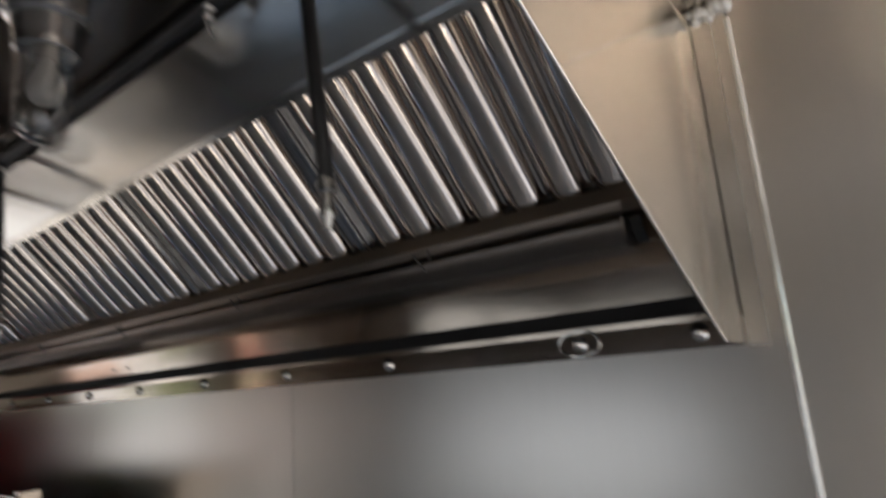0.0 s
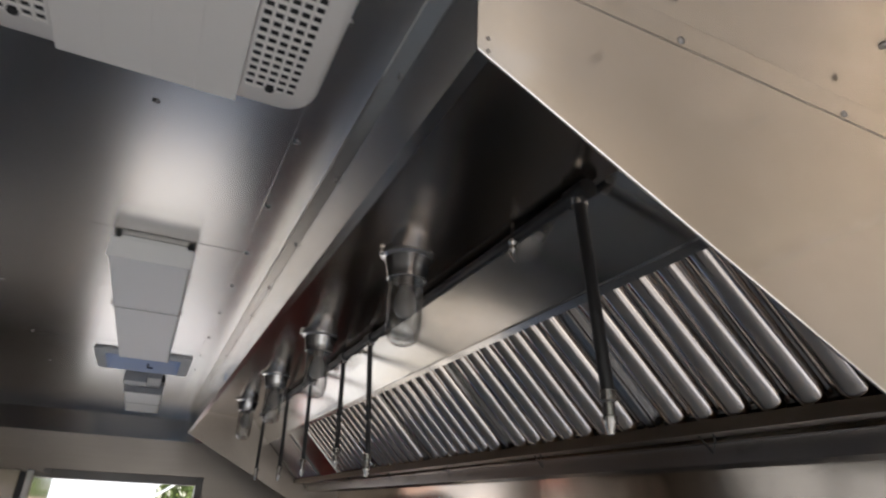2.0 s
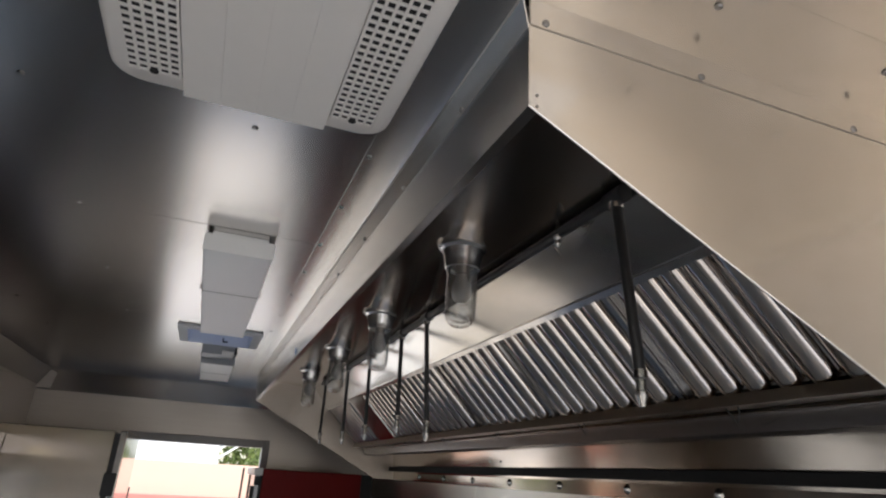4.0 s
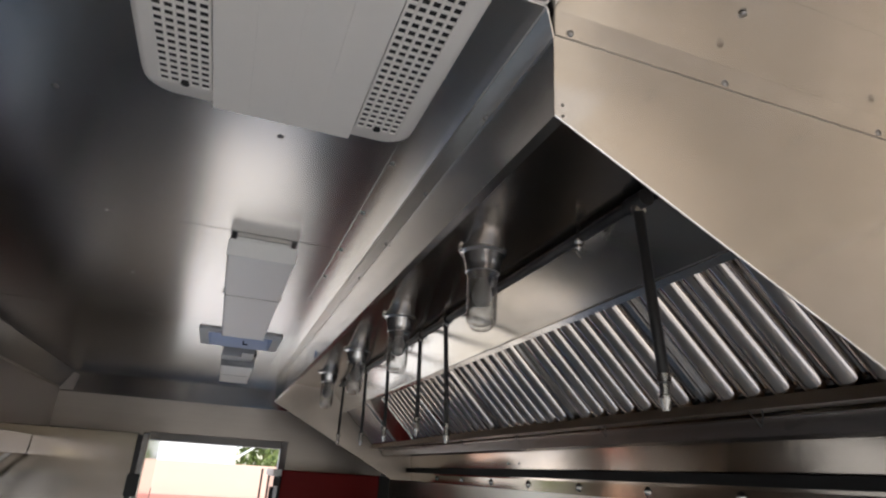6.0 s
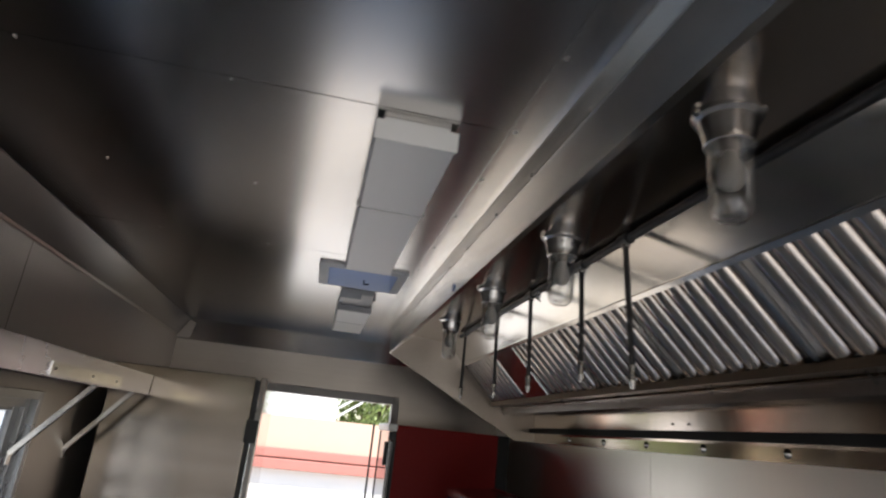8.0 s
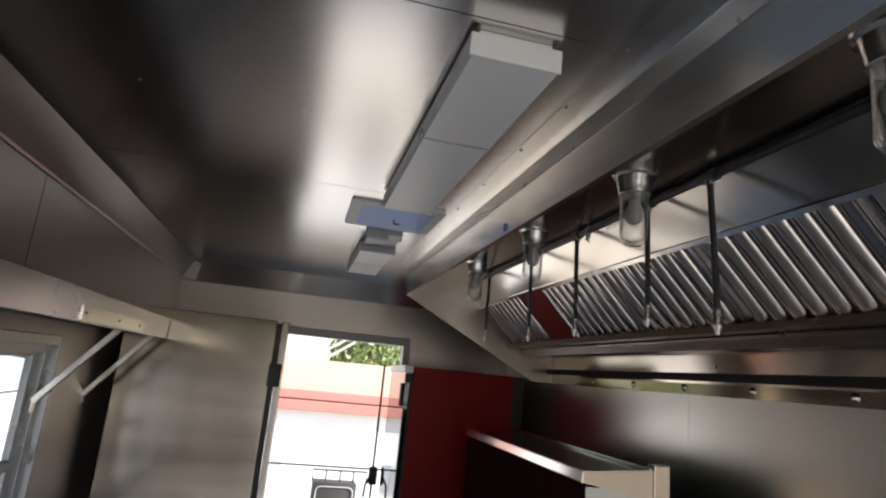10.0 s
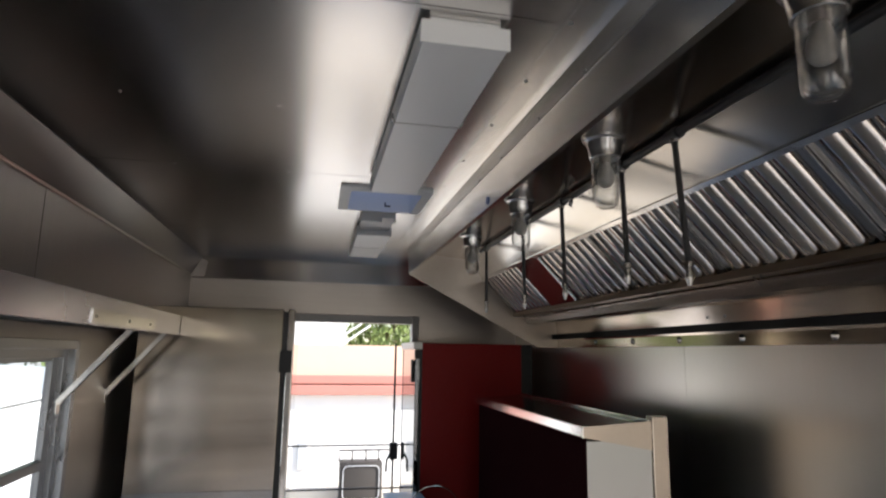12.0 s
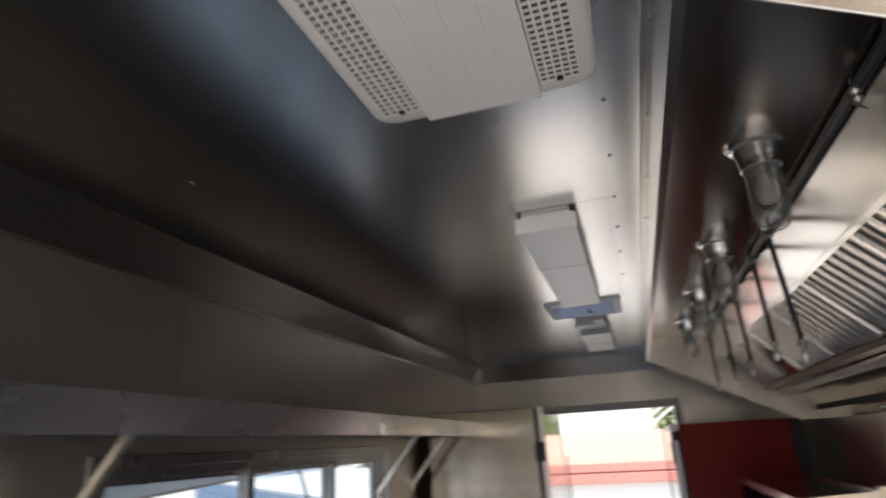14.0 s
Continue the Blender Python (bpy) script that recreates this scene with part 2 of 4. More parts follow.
def part(name, bm, material, parent=None, label="", smooth=False):
    """One mesh object under a thing or under a part."""
    me = to_mesh(name, bm, material)
    if smooth:
        for p in me.polygons:
            p.use_smooth = True
        me.set_sharp_from_angle(angle=radians(35))
    ob = new(name, me)
    ob.parent = parent
    if label:
        ob["label"] = label
    return ob


def shared(name, me, parent, m):
    ob = new(name, me)
    ob.parent = parent
    ob.matrix_local = m
    return ob


def thing(name, label, category, group="", kind="", at=(0, 0, 0)):
    ob = new(name)
    ob.location = at
    ob.empty_display_size = 0.1
    return tagged(ob, label, category, group, kind)


def box(x0, y0, z0, x1, y1, z1, bm=None, bevel=0.0, slot=0):
    bm = bm or bmesh.new()
    if bevel:
        b2 = bmesh.new()
        bmesh.ops.create_cube(b2, size=1, matrix=Matrix.LocRotScale(((x0 + x1) / 2, (y0 + y1) / 2, (z0 + z1) / 2), None, (abs(x1 - x0), abs(y1 - y0), abs(z1 - z0))))
        bmesh.ops.bevel(b2, geom=b2.edges[:], offset=bevel, segments=2, affect="EDGES", profile=0.5)
        me = bpy.data.meshes.new("tmp")
        b2.to_mesh(me)
        b2.free()
        n0 = len(bm.faces)
        bm.from_mesh(me)
        bpy.data.meshes.remove(me)
        bm.faces.ensure_lookup_table()
        for f in bm.faces[n0:]:
            f.material_index = slot
    else:
        r = bmesh.ops.create_cube(bm, size=1, matrix=Matrix.LocRotScale(((x0 + x1) / 2, (y0 + y1) / 2, (z0 + z1) / 2), None, (abs(x1 - x0), abs(y1 - y0), abs(z1 - z0))))
        for f in {f for v in r["verts"] for f in v.link_faces}:
            f.material_index = slot
    return bm


def along_y(profile, y0, y1, bm=None):
    """A closed profile of (x, z) points drawn out from y0 to y1."""
    bm = bm or bmesh.new()
    a = [bm.verts.new((x, y0, z)) for x, z in profile]
    b = [bm.verts.new((x, y1, z)) for x, z in profile]
    n = len(profile)
    for i in range(n):
        bm.faces.new((a[i], a[(i + 1) % n], b[(i + 1) % n], b[i]))
    bm.faces.new(a)
    bm.faces.new(b[::-1])
    return bm


def sheet(line, t, y0, y1, bm=None):
    """A bent sheet of thickness t whose section is the open line of (x, z) points; the thickness lies to the line's left."""
    back = []
    for i, (x, z) in enumerate(line):
        ps = line[max(i - 1, 0)], line[min(i + 1, len(line) - 1)]
        dx, dz = ps[1][0] - ps[0][0], ps[1][1] - ps[0][1]
        d = math.hypot(dx, dz)
        back.append((x - dz / d * t, z + dx / d * t))
    bm = bm or bmesh.new()
    rows = [[bm.verts.new((x, y, z)) for x, z in pts] for pts in (line, back) for y in (y0, y1)]
    f0, f1, b0, b1 = rows
    for i in range(len(line) - 1):
        bm.faces.new((f0[i], f0[i + 1], f1[i + 1], f1[i]))
        bm.faces.new((b0[i], b1[i], b1[i + 1], b0[i + 1]))
        bm.faces.new((f0[i], b0[i], b0[i + 1], f0[i + 1]))
        bm.faces.new((f1[i], f1[i + 1], b1[i + 1], b1[i]))
    for i in (0, len(line) - 1):
        bm.faces.new((f0[i], f1[i], b1[i], b0[i]))
    return bm


def plate(points, axis, at, t, bm=None):
    """A flat plate: its outline in the two other axes, drawn out by t from `at` along `axis`."""
    bm = bm or bmesh.new()

    def place(p, h):
        q = list(p)
        q.insert(axis, h)
        return q
    a = [bm.verts.new(place(p, at)) for p in points]
    b = [bm.verts.new(place(p, at + t)) for p in points]
    n = len(points)
    for i in range(n):
        bm.faces.new((a[i], a[(i + 1) % n], b[(i + 1) % n], b[i]))
    bm.faces.new(a)
    bm.faces.new(b[::-1])
    return bm


def rounded(x0, y0, x1, y1, r, seg=6):
    pts = []
    for cx, cy, a0 in ((x1 - r, y1 - r, 0), (x0 + r, y1 - r, 90), (x0 + r, y0 + r, 180), (x1 - r, y0 + r, 270)):
        for i in range(seg + 1):
            a = radians(a0 + 90 * i / seg)
            pts.append((cx + r * math.cos(a), cy + r * math.sin(a)))
    return pts


def tube(path, r, seg=12, bm=None, closed=False):
    """A round bar along a line of points, with mitred bends."""
    bm = bm or bmesh.new()
    path = [Vector(p) for p in path]
    rings = []
    up = Vector((0.31, 0.52, 0.79))
    n = len(path)
    for i, p in enumerate(path):
        a = path[(i - 1) % n] if closed or i else p
        b = path[(i + 1) % n] if closed or i < n - 1 else p
        d = (b - a).normalized()
        u = d.cross(up).normalized()
        v = d.cross(u)
        rings.append([bm.verts.new(p + r * (math.cos(2 * math.pi * k / seg) * u + math.sin(2 * math.pi * k / seg) * v)) for k in range(seg)])
    for i in range(n if closed else n - 1):
        q, w = rings[i], rings[(i + 1) % n]
        for k in range(seg):
            bm.faces.new((q[k], q[(k + 1) % seg], w[(k + 1) % seg], w[k]))
    if not closed:
        bm.faces.new(rings[0][::-1])
        bm.faces.new(rings[-1])
    return bm


def lathe(profile, seg=28, at=(0, 0, 0), bm=None):
    """Turns a line of (radius, z) about the z axis. Radius 0 closes it."""
    bm = bm or bmesh.new()
    rings = []
    for r, z in profile:
        if r < 1e-6:
            rings.append([bm.verts.new((at[0], at[1], at[2] + z))])
        else:
            rings.append([bm.verts.new((at[0] + r * math.cos(2 * math.pi * k / seg), at[1] + r * math.sin(2 * math.pi * k / seg), at[2] + z)) for k in range(seg)])
    for a, b in zip(rings, rings[1:]):
        for k in range(seg):
            j = (k + 1) % seg
            if len(a) == 1 and len(b) == 1:
                continue
            if len(a) == 1:
                bm.faces.new((a[0], b[j], b[k]))
            elif len(b) == 1:
                bm.faces.new((a[k], a[j], b[0]))
            else:
                bm.faces.new((a[k], a[j], b[j], b[k]))
    return bm


def screw_mesh(r=0.0052, h=0.0027):
    """A pan-head screw, head towards -z."""
    return to_mesh("screw", lathe([(0, -h), (r * 0.55, -h), (r * 0.9, -h * 0.6), (r, 0), (r, 0.001)], 10), M_SCREW)


SCREW = screw_mesh()
RIVET = to_mesh("rivet", lathe([(0, -0.0012), (0.0018, -0.001), (0.0026, 0), (0.0026, 0.001)], 8), M_PORCELAIN)
BOLT = to_mesh("bolt", lathe([(0, -0.011), (0.006, -0.0105), (0.0095, -0.007), (0.011, -0.002), (0.015, -0.0018), (0.0155, 0), (0.0155, 0.001)], 16), M_CHROME)
for me in (SCREW, BOLT):
    for p in me.polygons:
        p.use_smooth = True


def facing(loc, direction):
    """A pose whose -z points along direction."""
    return Matrix.Translation(loc) @ Vector(direction).to_track_quat("-Z", "Y").to_matrix().to_4x4()


# ---- setting: floor, walls, ceiling ----
tagged(part("floor", box(WALL_L - 0.08, WALL_BACK - 0.1, FLOOR - 0.06, WALL_R + 0.08, WALL_END + 0.08, FLOOR), M_FLOOR), "unseen aluminium floor of the food truck, toned pale to bounce light", "floor", kind="structure")

# ceiling sheets with open joints, one mesh, with the roof vent's opening left out
VENT = (-0.275, 2.725, 0.003, 3.035)
bm = bmesh.new()
JOINTS = [WALL_BACK, -0.25, 1.452, 2.575, 3.70, 4.80]
for y0, y1 in zip(JOINTS, JOINTS[1:]):
    g = 0.0018
    if y0 < VENT[1] < y1:
        va, vb, vc, vd = VENT[0] - 0.004, VENT[1] - 0.004, VENT[2] + 0.004, VENT[3] + 0.004
        box(-1.20, y0 + g, CEIL, va, y1 - g, CEIL + 0.02, bm)
        box(vc, y0 + g, CEIL, 0.30, y1 - g, CEIL + 0.02, bm)
        box(va, y0 + g, CEIL, vc, vb, CEIL + 0.02, bm)
        box(va, vd, CEIL, vc, y1 - g, CEIL + 0.02, bm)
    else:
        box(-1.20, y0 + g, CEIL, 0.30, y1 - g, CEIL + 0.02, bm)
    for y in ((y0 + 0.012,) if y0 > 0 else ()) + (((y0 + y1) / 2 - 0.02) if y0 > 1 else 0.928,):
        for x in (-0.886, -0.503) + ((-0.144,) if y == 0.928 else ()):
            lathe([(0, -0.003), (0.0035, -0.0028), (0.006, -0.001), (0.006, 0)], 10, (x, y, CEIL), bm)
tagged(part("ceiling", bm, M_CEIL), "brushed stainless steel ceiling sheets with fine joints", "ceiling", kind="structure")
bm = box(0.30, WALL_BACK, CEIL, WALL_R, HOOD_Y0 + 0.02, CEIL + 0.02)
box(0.30, HOOD_Y1, CEIL, WALL_R, 4.80, CEIL + 0.02, bm)
tagged(part("ceiling_side", bm, M_HOODEND), "stainless ceiling sheet beside the hood", "ceiling", kind="structure")
bm = box(-1.35, WALL_BACK - 0.08, CEIL + 0.024, VENT[0] - 0.005, WALL_END + 0.08, CEIL + 0.08)
box(VENT[2] + 0.005, WALL_BACK - 0.08, CEIL + 0.024, WALL_R + 0.08, WALL_END + 0.08, CEIL + 0.08, bm)
box(VENT[0] - 0.005, WALL_BACK - 0.08, CEIL + 0.024, VENT[2] + 0.005, VENT[1] - 0.005, CEIL + 0.08, bm)
box(VENT[0] - 0.005, VENT[3] + 0.005, CEIL + 0.024, VENT[2] + 0.005, WALL_END + 0.08, CEIL + 0.08, bm)
tagged(part("roof", bm, M_WHITEMET), "white metal roof of the food truck", "roof", kind="structure")

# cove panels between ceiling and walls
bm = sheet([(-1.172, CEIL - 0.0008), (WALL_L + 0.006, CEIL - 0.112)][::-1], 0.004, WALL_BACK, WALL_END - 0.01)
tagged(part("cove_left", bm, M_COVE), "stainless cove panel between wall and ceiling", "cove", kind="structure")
bm = along_y([(WALL_L + 0.0005, CEIL - 0.120), (WALL_L + 0.0065, CEIL - 0.1205), (WALL_L + 0.010, CEIL - 0.113), (WALL_L + 0.008, CEIL - 0.1105), (WALL_L + 0.0005, CEIL - 0.112)], WALL_BACK, WALL_END - 0.012)
tagged(part("trim_cove_edge", bm, M_SIDE), "thin steel edge strip under the cove panel", "trim", kind="structure")
bm = sheet([(4.790, CEIL - 0.0008), (WALL_END - 0.006, CEIL - 0.130), (WALL_END - 0.002, CEIL - 0.136)], 0.004, -1.25, WALL_R)
for v in bm.verts:
    v.co = (v.co.y, v.co.x, v.co.z)
# bright trim steel here makes up for the dark reflection in this cove
tagged(part("cove_end", bm, M_TRIM), "stainless cove panel over the rear wall", "cove", kind="structure")

bm = plate([(WALL_L + 0.005, CEIL - 0.135), (-1.155, CEIL - 0.132), (-1.135, CEIL - 0.030), (-1.175, CEIL - 0.004)], 1, 4.797, 0.003)
tagged(part("trim_cove_corner", bm, M_WALL), "small steel corner plate where the coves meet", "trim", kind="structure")

# end wall with the doorway
DOOR_X0, DOOR_X1, DOOR_TOP = -0.57, 0.312, 1.725
bm = box(WALL_L - 0.08, WALL_END, FLOOR, DOOR_X0, WALL_END + 0.08, CEIL + 0.02)
box(DOOR_X1, WALL_END, FLOOR, WALL_R + 0.08, WALL_END + 0.08, CEIL + 0.02, bm)
box(DOOR_X0, WALL_END, DOOR_TOP, DOOR_X1, WALL_END + 0.08, CEIL + 0.02, bm)
tagged(part("wall_end", bm, M_WALLEND), "brushed stainless rear wall with an open doorway", "wall", kind="structure")
bm = box(DOOR_X1 - 0.004, WALL_END - 0.012, FLOOR, DOOR_X1 + 0.046, WALL_END + 0.09, DOOR_TOP + 0.052, bevel=0.004)
box(DOOR_X0 - 0.046, WALL_END - 0.012, FLOOR, DOOR_X0 + 0.004, WALL_END + 0.09, DOOR_TOP + 0.052, bm, 0.004)
box(DOOR_X0 + 0.004, WALL_END - 0.011, DOOR_TOP - 0.006, DOOR_X1 - 0.004, WALL_END + 0.089, DOOR_TOP + 0.050, bm, 0.004)
tagged(part("door_frame", bm, M_DOORFR), "grey metal frame of the rear doorway", "door frame", kind="structure")
bm = box(-0.71, WALL_END - 0.003, DOOR_TOP + 0.054, -0.707, WALL_END, CEIL - 0.137)
box(-0.11, WALL_END - 0.003, DOOR_TOP + 0.054, -0.107, WALL_END, CEIL - 0.137, bm)
tagged(part("trim_end_wall", bm, M_WALLEND), "thin standing seams on the rear wall", "trim", kind="structure")

# left wall with the serving window's opening
WIN = (1.08, 2.970, 0.72, 1.540)
LIGHT_GAP = (-1.70, -0.70, 1.98)      # unseen opening behind the camera, added to let light in
bm = box(WALL_L - 0.07, WALL_BACK, FLOOR, WALL_L, LIGHT_GAP[0], CEIL)
box(WALL_L - 0.07, LIGHT_GAP[1], FLOOR, WALL_L, WIN[0], CEIL, bm)
box(WALL_L - 0.07, LIGHT_GAP[0], LIGHT_GAP[2], WALL_L, LIGHT_GAP[1], CEIL, bm)
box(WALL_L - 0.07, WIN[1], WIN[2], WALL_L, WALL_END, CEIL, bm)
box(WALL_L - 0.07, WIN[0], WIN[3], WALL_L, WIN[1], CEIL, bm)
tagged(part("wall_left", bm, M_WALL), "stainless wall, toned dark for shade, with a serving window", "wall", kind="structure")

# lower wall is out of view; made pale so it bounces light to the hood
bm = box(WALL_L - 0.07, WIN[0], FLOOR, WALL_L, WALL_END, WIN[2])
tagged(part("wall_left_lower", bm, M_LOWALL), "unseen lower wall, made pale to bounce light onto the hood", "wall", kind="structure")

bm = box(WALL_L, 2.555, 1.69, WALL_L + 0.0008, 2.5565, CEIL - 0.122)
box(WALL_L, 1.36, 1.69, WALL_L + 0.0008, 1.3615, CEIL - 0.096, bm)
tagged(part("trim_wall_seam", bm, M_NEARBLACK), "fine standing joints in the wall sheets", "trim", kind="structure")

# right wall: splashback sheets with standing joints
SIDE = (-1.68, -0.85, 1.90)       # unseen opening behind the camera, added to let sunlight in
bm = box(WALL_R + 0.004, SIDE[1], FLOOR, WALL_R + 0.07, WALL_END, CEIL)
box(WALL_R + 0.004, SIDE[0], SIDE[2], WALL_R + 0.07, SIDE[1], CEIL, bm)
box(WALL_R + 0.004, WALL_BACK, FLOOR, WALL_R + 0.07, SIDE[0], CEIL, bm)
tagged(part("wall_right_outer", box(WALL_R + 0.071, SIDE[1], FLOOR - 0.06, WALL_R + 0.08, WALL_END + 0.08, CEIL + 0.02), M_WHITEMET), "white outer side of the food truck", "wall", kind="structure")
tagged(part("wall_right", bm, M_NEARBLACK), "right body wall behind the steel splashback", "wall", kind="structure")
SHEETS = [SIDE[1], 0.400, 1.556, 2.712, 3.87, WALL_END]
splash = thing("splashback", "matt stainless splashback sheets on the right wall", "wall panel", kind="structure", at=(WALL_R, 1.5, FLOOR))
for y0, y1 in zip(SHEETS, SHEETS[1:]):
    top = CEIL if y1 < 0.5 or y0 > 3.8 else 1.60
    part("panel", box(0, y0 + 0.001 - 1.5, 0, 0.0035, y1 - 0.001 - 1.5, top - FLOOR), M_WALLR, splash)

part("panel", box(0.0005, 0.4012 - 1.5, 1.60 - FLOOR, 0.0035, 0.4572 - 1.5, CEIL - FLOOR), M_WALLR, splash)

# dark box added for the shaded gap between the cooler and the splashback
bm = box(0.958, 4.34, FLOOR, 1.046, 4.42, 1.575, bevel=0.004)
tagged(part("gap_shade", bm, M_BLACK), "dark filler standing in for the shaded gap beside the red cooler", "post", kind="structure")

# wall behind the camera; its unseen cab opening is sized to let light in
CAB = (-0.50, 1.03, 0.0, 1.95)
bm = box(WALL_L - 0.07, WALL_BACK - 0.08, FLOOR, CAB[0], WALL_BACK, CEIL)
box(CAB[1], WALL_BACK - 0.08, FLOOR, WALL_R + 0.07, WALL_BACK, CEIL, bm)
box(CAB[0], WALL_BACK - 0.08, FLOOR, CAB[1], WALL_BACK, CAB[2], bm)
box(CAB[0], WALL_BACK - 0.08, CAB[3], CAB[1], WALL_BACK, CEIL, bm)
tagged(part("wall_back", bm, M_WALL), "stainless front wall with an unseen cab opening that admits light", "wall", kind="structure")

# caulk bead and corner flange where the hood meets the right wall
bm = tube([(WALL_R - 0.001, 0.400, 1.0), (WALL_R - 0.001, 0.400, 2.10)], 0.005, 8)
tagged(part("trim_caulk_bead", bm, M_CAULK, smooth=True), "clear silicone bead down the wall joint", "trim", kind="structure")
bm = bmesh.new()
for i in range(9):
    rnd = random.Random(i)
    bmesh.ops.create_uvsphere(bm, u_segments=10, v_segments=7, radius=0.006 + 0.009 * rnd.random(),
                              matrix=pose(WALL_R - 0.003, 0.400 + 0.055 * i / 8, 2.110 + 0.020 * rnd.random(), 0, 0, 0))
tagged(part("trim_caulk_corner", bm, M_CAULK, smooth=True), "lumpy clear silicone in the ceiling corner", "trim", kind="structure")

# strips along the ceiling round the hood
def strip_screws(parent, places, direction):
    for p in places:
        shared("screw", SCREW, parent, facing(p, direction))


bm = sheet([(0.058, CEIL - 0.0030), (0.1335, CEIL - 0.0030), (0.1355, CEIL - 0.0055), (0.1435, 2.0935)], 0.0022, HOOD_Y0 - 0.002, HOOD_Y1)
strip = tagged(part("trim_hood_front", bm, M_TRIM), "bright metal angle strip screwed along ceiling and hood", "trim", kind="structure")
strip_screws(strip, [(0.066, y, CEIL - 0.0035) for y in (0.64, 0.928, 1.180, 1.444, 1.698, 1.975, 2.30, 2.61, 2.91, 3.20, 3.5, 3.8)], (0, 0, -1))
strip_screws(strip, [(0.1425, y, 2.0995) for y in (0.66, 0.95, 1.25, 1.548, 1.815, 2.13, 2.38, 2.67, 2.96, 3.25, 3.55, 3.85)], (-1, 0, 0))
bm = plate([(HOOD_X, 0.335), (WALL_R - 0.002, 0.335), (WALL_R - 0.002, HOOD_Y0 - 0.0014), (HOOD_X, HOOD_Y0 - 0.0014)], 2, CEIL - 0.0016, 0.0014)
strip = tagged(part("trim_hood_end", bm, M_HOODEND), "metal closing strip screwed to the ceiling beside the hood", "trim", kind="structure")
strip_screws(strip, [(x, 0.372, CEIL - 0.0035) for x in (0.36, 0.655, 0.95)], (0, 0, -1))

# ---- exhaust hood ----
hood = thing("exhaust_hood", "stainless steel canopy exhaust hood fixed under the ceiling", "exhaust hood", at=(0.6, 2.2, HOOD_LOW))
HB = Matrix.Translation(-Vector(hood.location))


def hood_part(name, bm, material, label="", smooth=False, parent=None):
    bm.transform(HB)
    return part(name, bm, material, parent or hood, label, smooth)


hood_part("front_panel", sheet([(HOOD_X + 0.016, HOOD_LOW + 0.010), (HOOD_X + 0.016, HOOD_LOW), (HOOD_X, HOOD_LOW), (HOOD_X, HOOD_TOP + 0.03)], -0.0022, HOOD_Y0 + 0.003, HOOD_Y1 - 0.003), M_FRONT)
hood_part("lamp_deck", sheet([(HOOD_X + 0.003, 2.120), (RIDGE_X, RIDGE_Z)], 0.004, HOOD_Y0 + 0.003, HOOD_Y1 - 0.003), M_DECK, "smoky dark stainless underside holding the lamps")
hood_part("sloping_panel", sheet([(RIDGE_X + 0.001, RIDGE_Z), (FILT_TOP[0] - 0.004, FILT_TOP[1] + 0.006), (FILT_TOP[0] + 0.004, FILT_TOP[1] - 0.006)], 0.003, HOOD_Y0 + 0.003, HOOD_Y1 - 0.003), M_SLOPE)
END = [(HOOD_X, HOOD_LOW), (HOOD_X, HOOD_TOP), (HOOD_X + 0.0, CEIL - 0.0002), (WALL_R - 0.001, CEIL - 0.0002), (WALL_R - 0.001, 1.558), (0.968, 1.558)]
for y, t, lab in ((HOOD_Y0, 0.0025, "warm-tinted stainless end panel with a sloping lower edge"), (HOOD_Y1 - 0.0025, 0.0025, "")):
    # the far panel takes a darker steel, a shaded copy of the near one
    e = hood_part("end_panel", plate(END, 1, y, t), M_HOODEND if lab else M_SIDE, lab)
    if lab:
        hem = tube([(HOOD_X, y - 0.0005, HOOD_LOW), (0.968, y - 0.0005, 1.558)], 0.0018, 8)
        hood_part("hem", hem, M_TRIM, "bright folded edge", True, e)
        for p in ((0.168, HOOD_TOP + 0.002), (0.409, HOOD_TOP + 0.002), (0.699, HOOD_TOP + 0.002), (0.96, HOOD_TOP + 0.002)):
            shared("screw", SCREW, e, facing(Vector((p[0], y - 0.0024, p[1] + 0.003)) - Vector(hood.location), (0, -1, 0)))
        for z in (2.0, 1.985):
            shared("rivet", RIVET, e, facing(Vector((0.157, y, z)) - Vector(hood.location), (0, -1, 0)))
        hood_part("seam", box(HOOD_X + 0.002, y - 0.0006, HOOD_TOP - 0.0031, WALL_R - 0.003, y, HOOD_TOP - 0.0022), M_WALL, "", False, e)
        hood_part("seam_strip", plate([(HOOD_X + 0.001, HOOD_TOP - 0.002), (WALL_R - 0.002, HOOD_TOP - 0.002), (WALL_R - 0.002, CEIL - 0.0017), (HOOD_X + 0.001, CEIL - 0.0017)], 1, y - 0.0024, 0.0023), M_HOODEND, "", False, e)
hood_part("corner_flange", box(WALL_R - 0.003, 0.425, 1.552, WALL_R - 0.0005, HOOD_Y0 - 0.002, CEIL - 0.03), M_TRIM, "folded steel flange on the wall")
back = hood_part("back_panel", sheet([(BACK_X, 1.556), (BACK_X - 0.0005, 1.60), (BACK_X - 0.027, 1.83)], -0.003, HOOD_Y0 + 0.004, HOOD_Y1 - 0.004), M_BACKP, "polished back panel with a row of bolts")
for y in (0.524, 0.734, 1.204, 1.568, 1.955, 2.348, 2.727, 3.106, 3.50):
    shared("bolt", BOLT, back, facing(Vector((BACK_X - 0.0005, y, 1.582)) - Vector(hood.location), (-1, 0, 0)))
ring = tube([(BACK_X - 0.004, 0.734 + 0.040 * math.cos(radians(a)), 1.582 + 0.023 * math.sin(radians(a))) for a in range(0, 360, 15)], 0.002, 6, closed=True)
hood_part("wire_ring", ring, M_CHROME, "thin wire ring round a bolt", True, back)
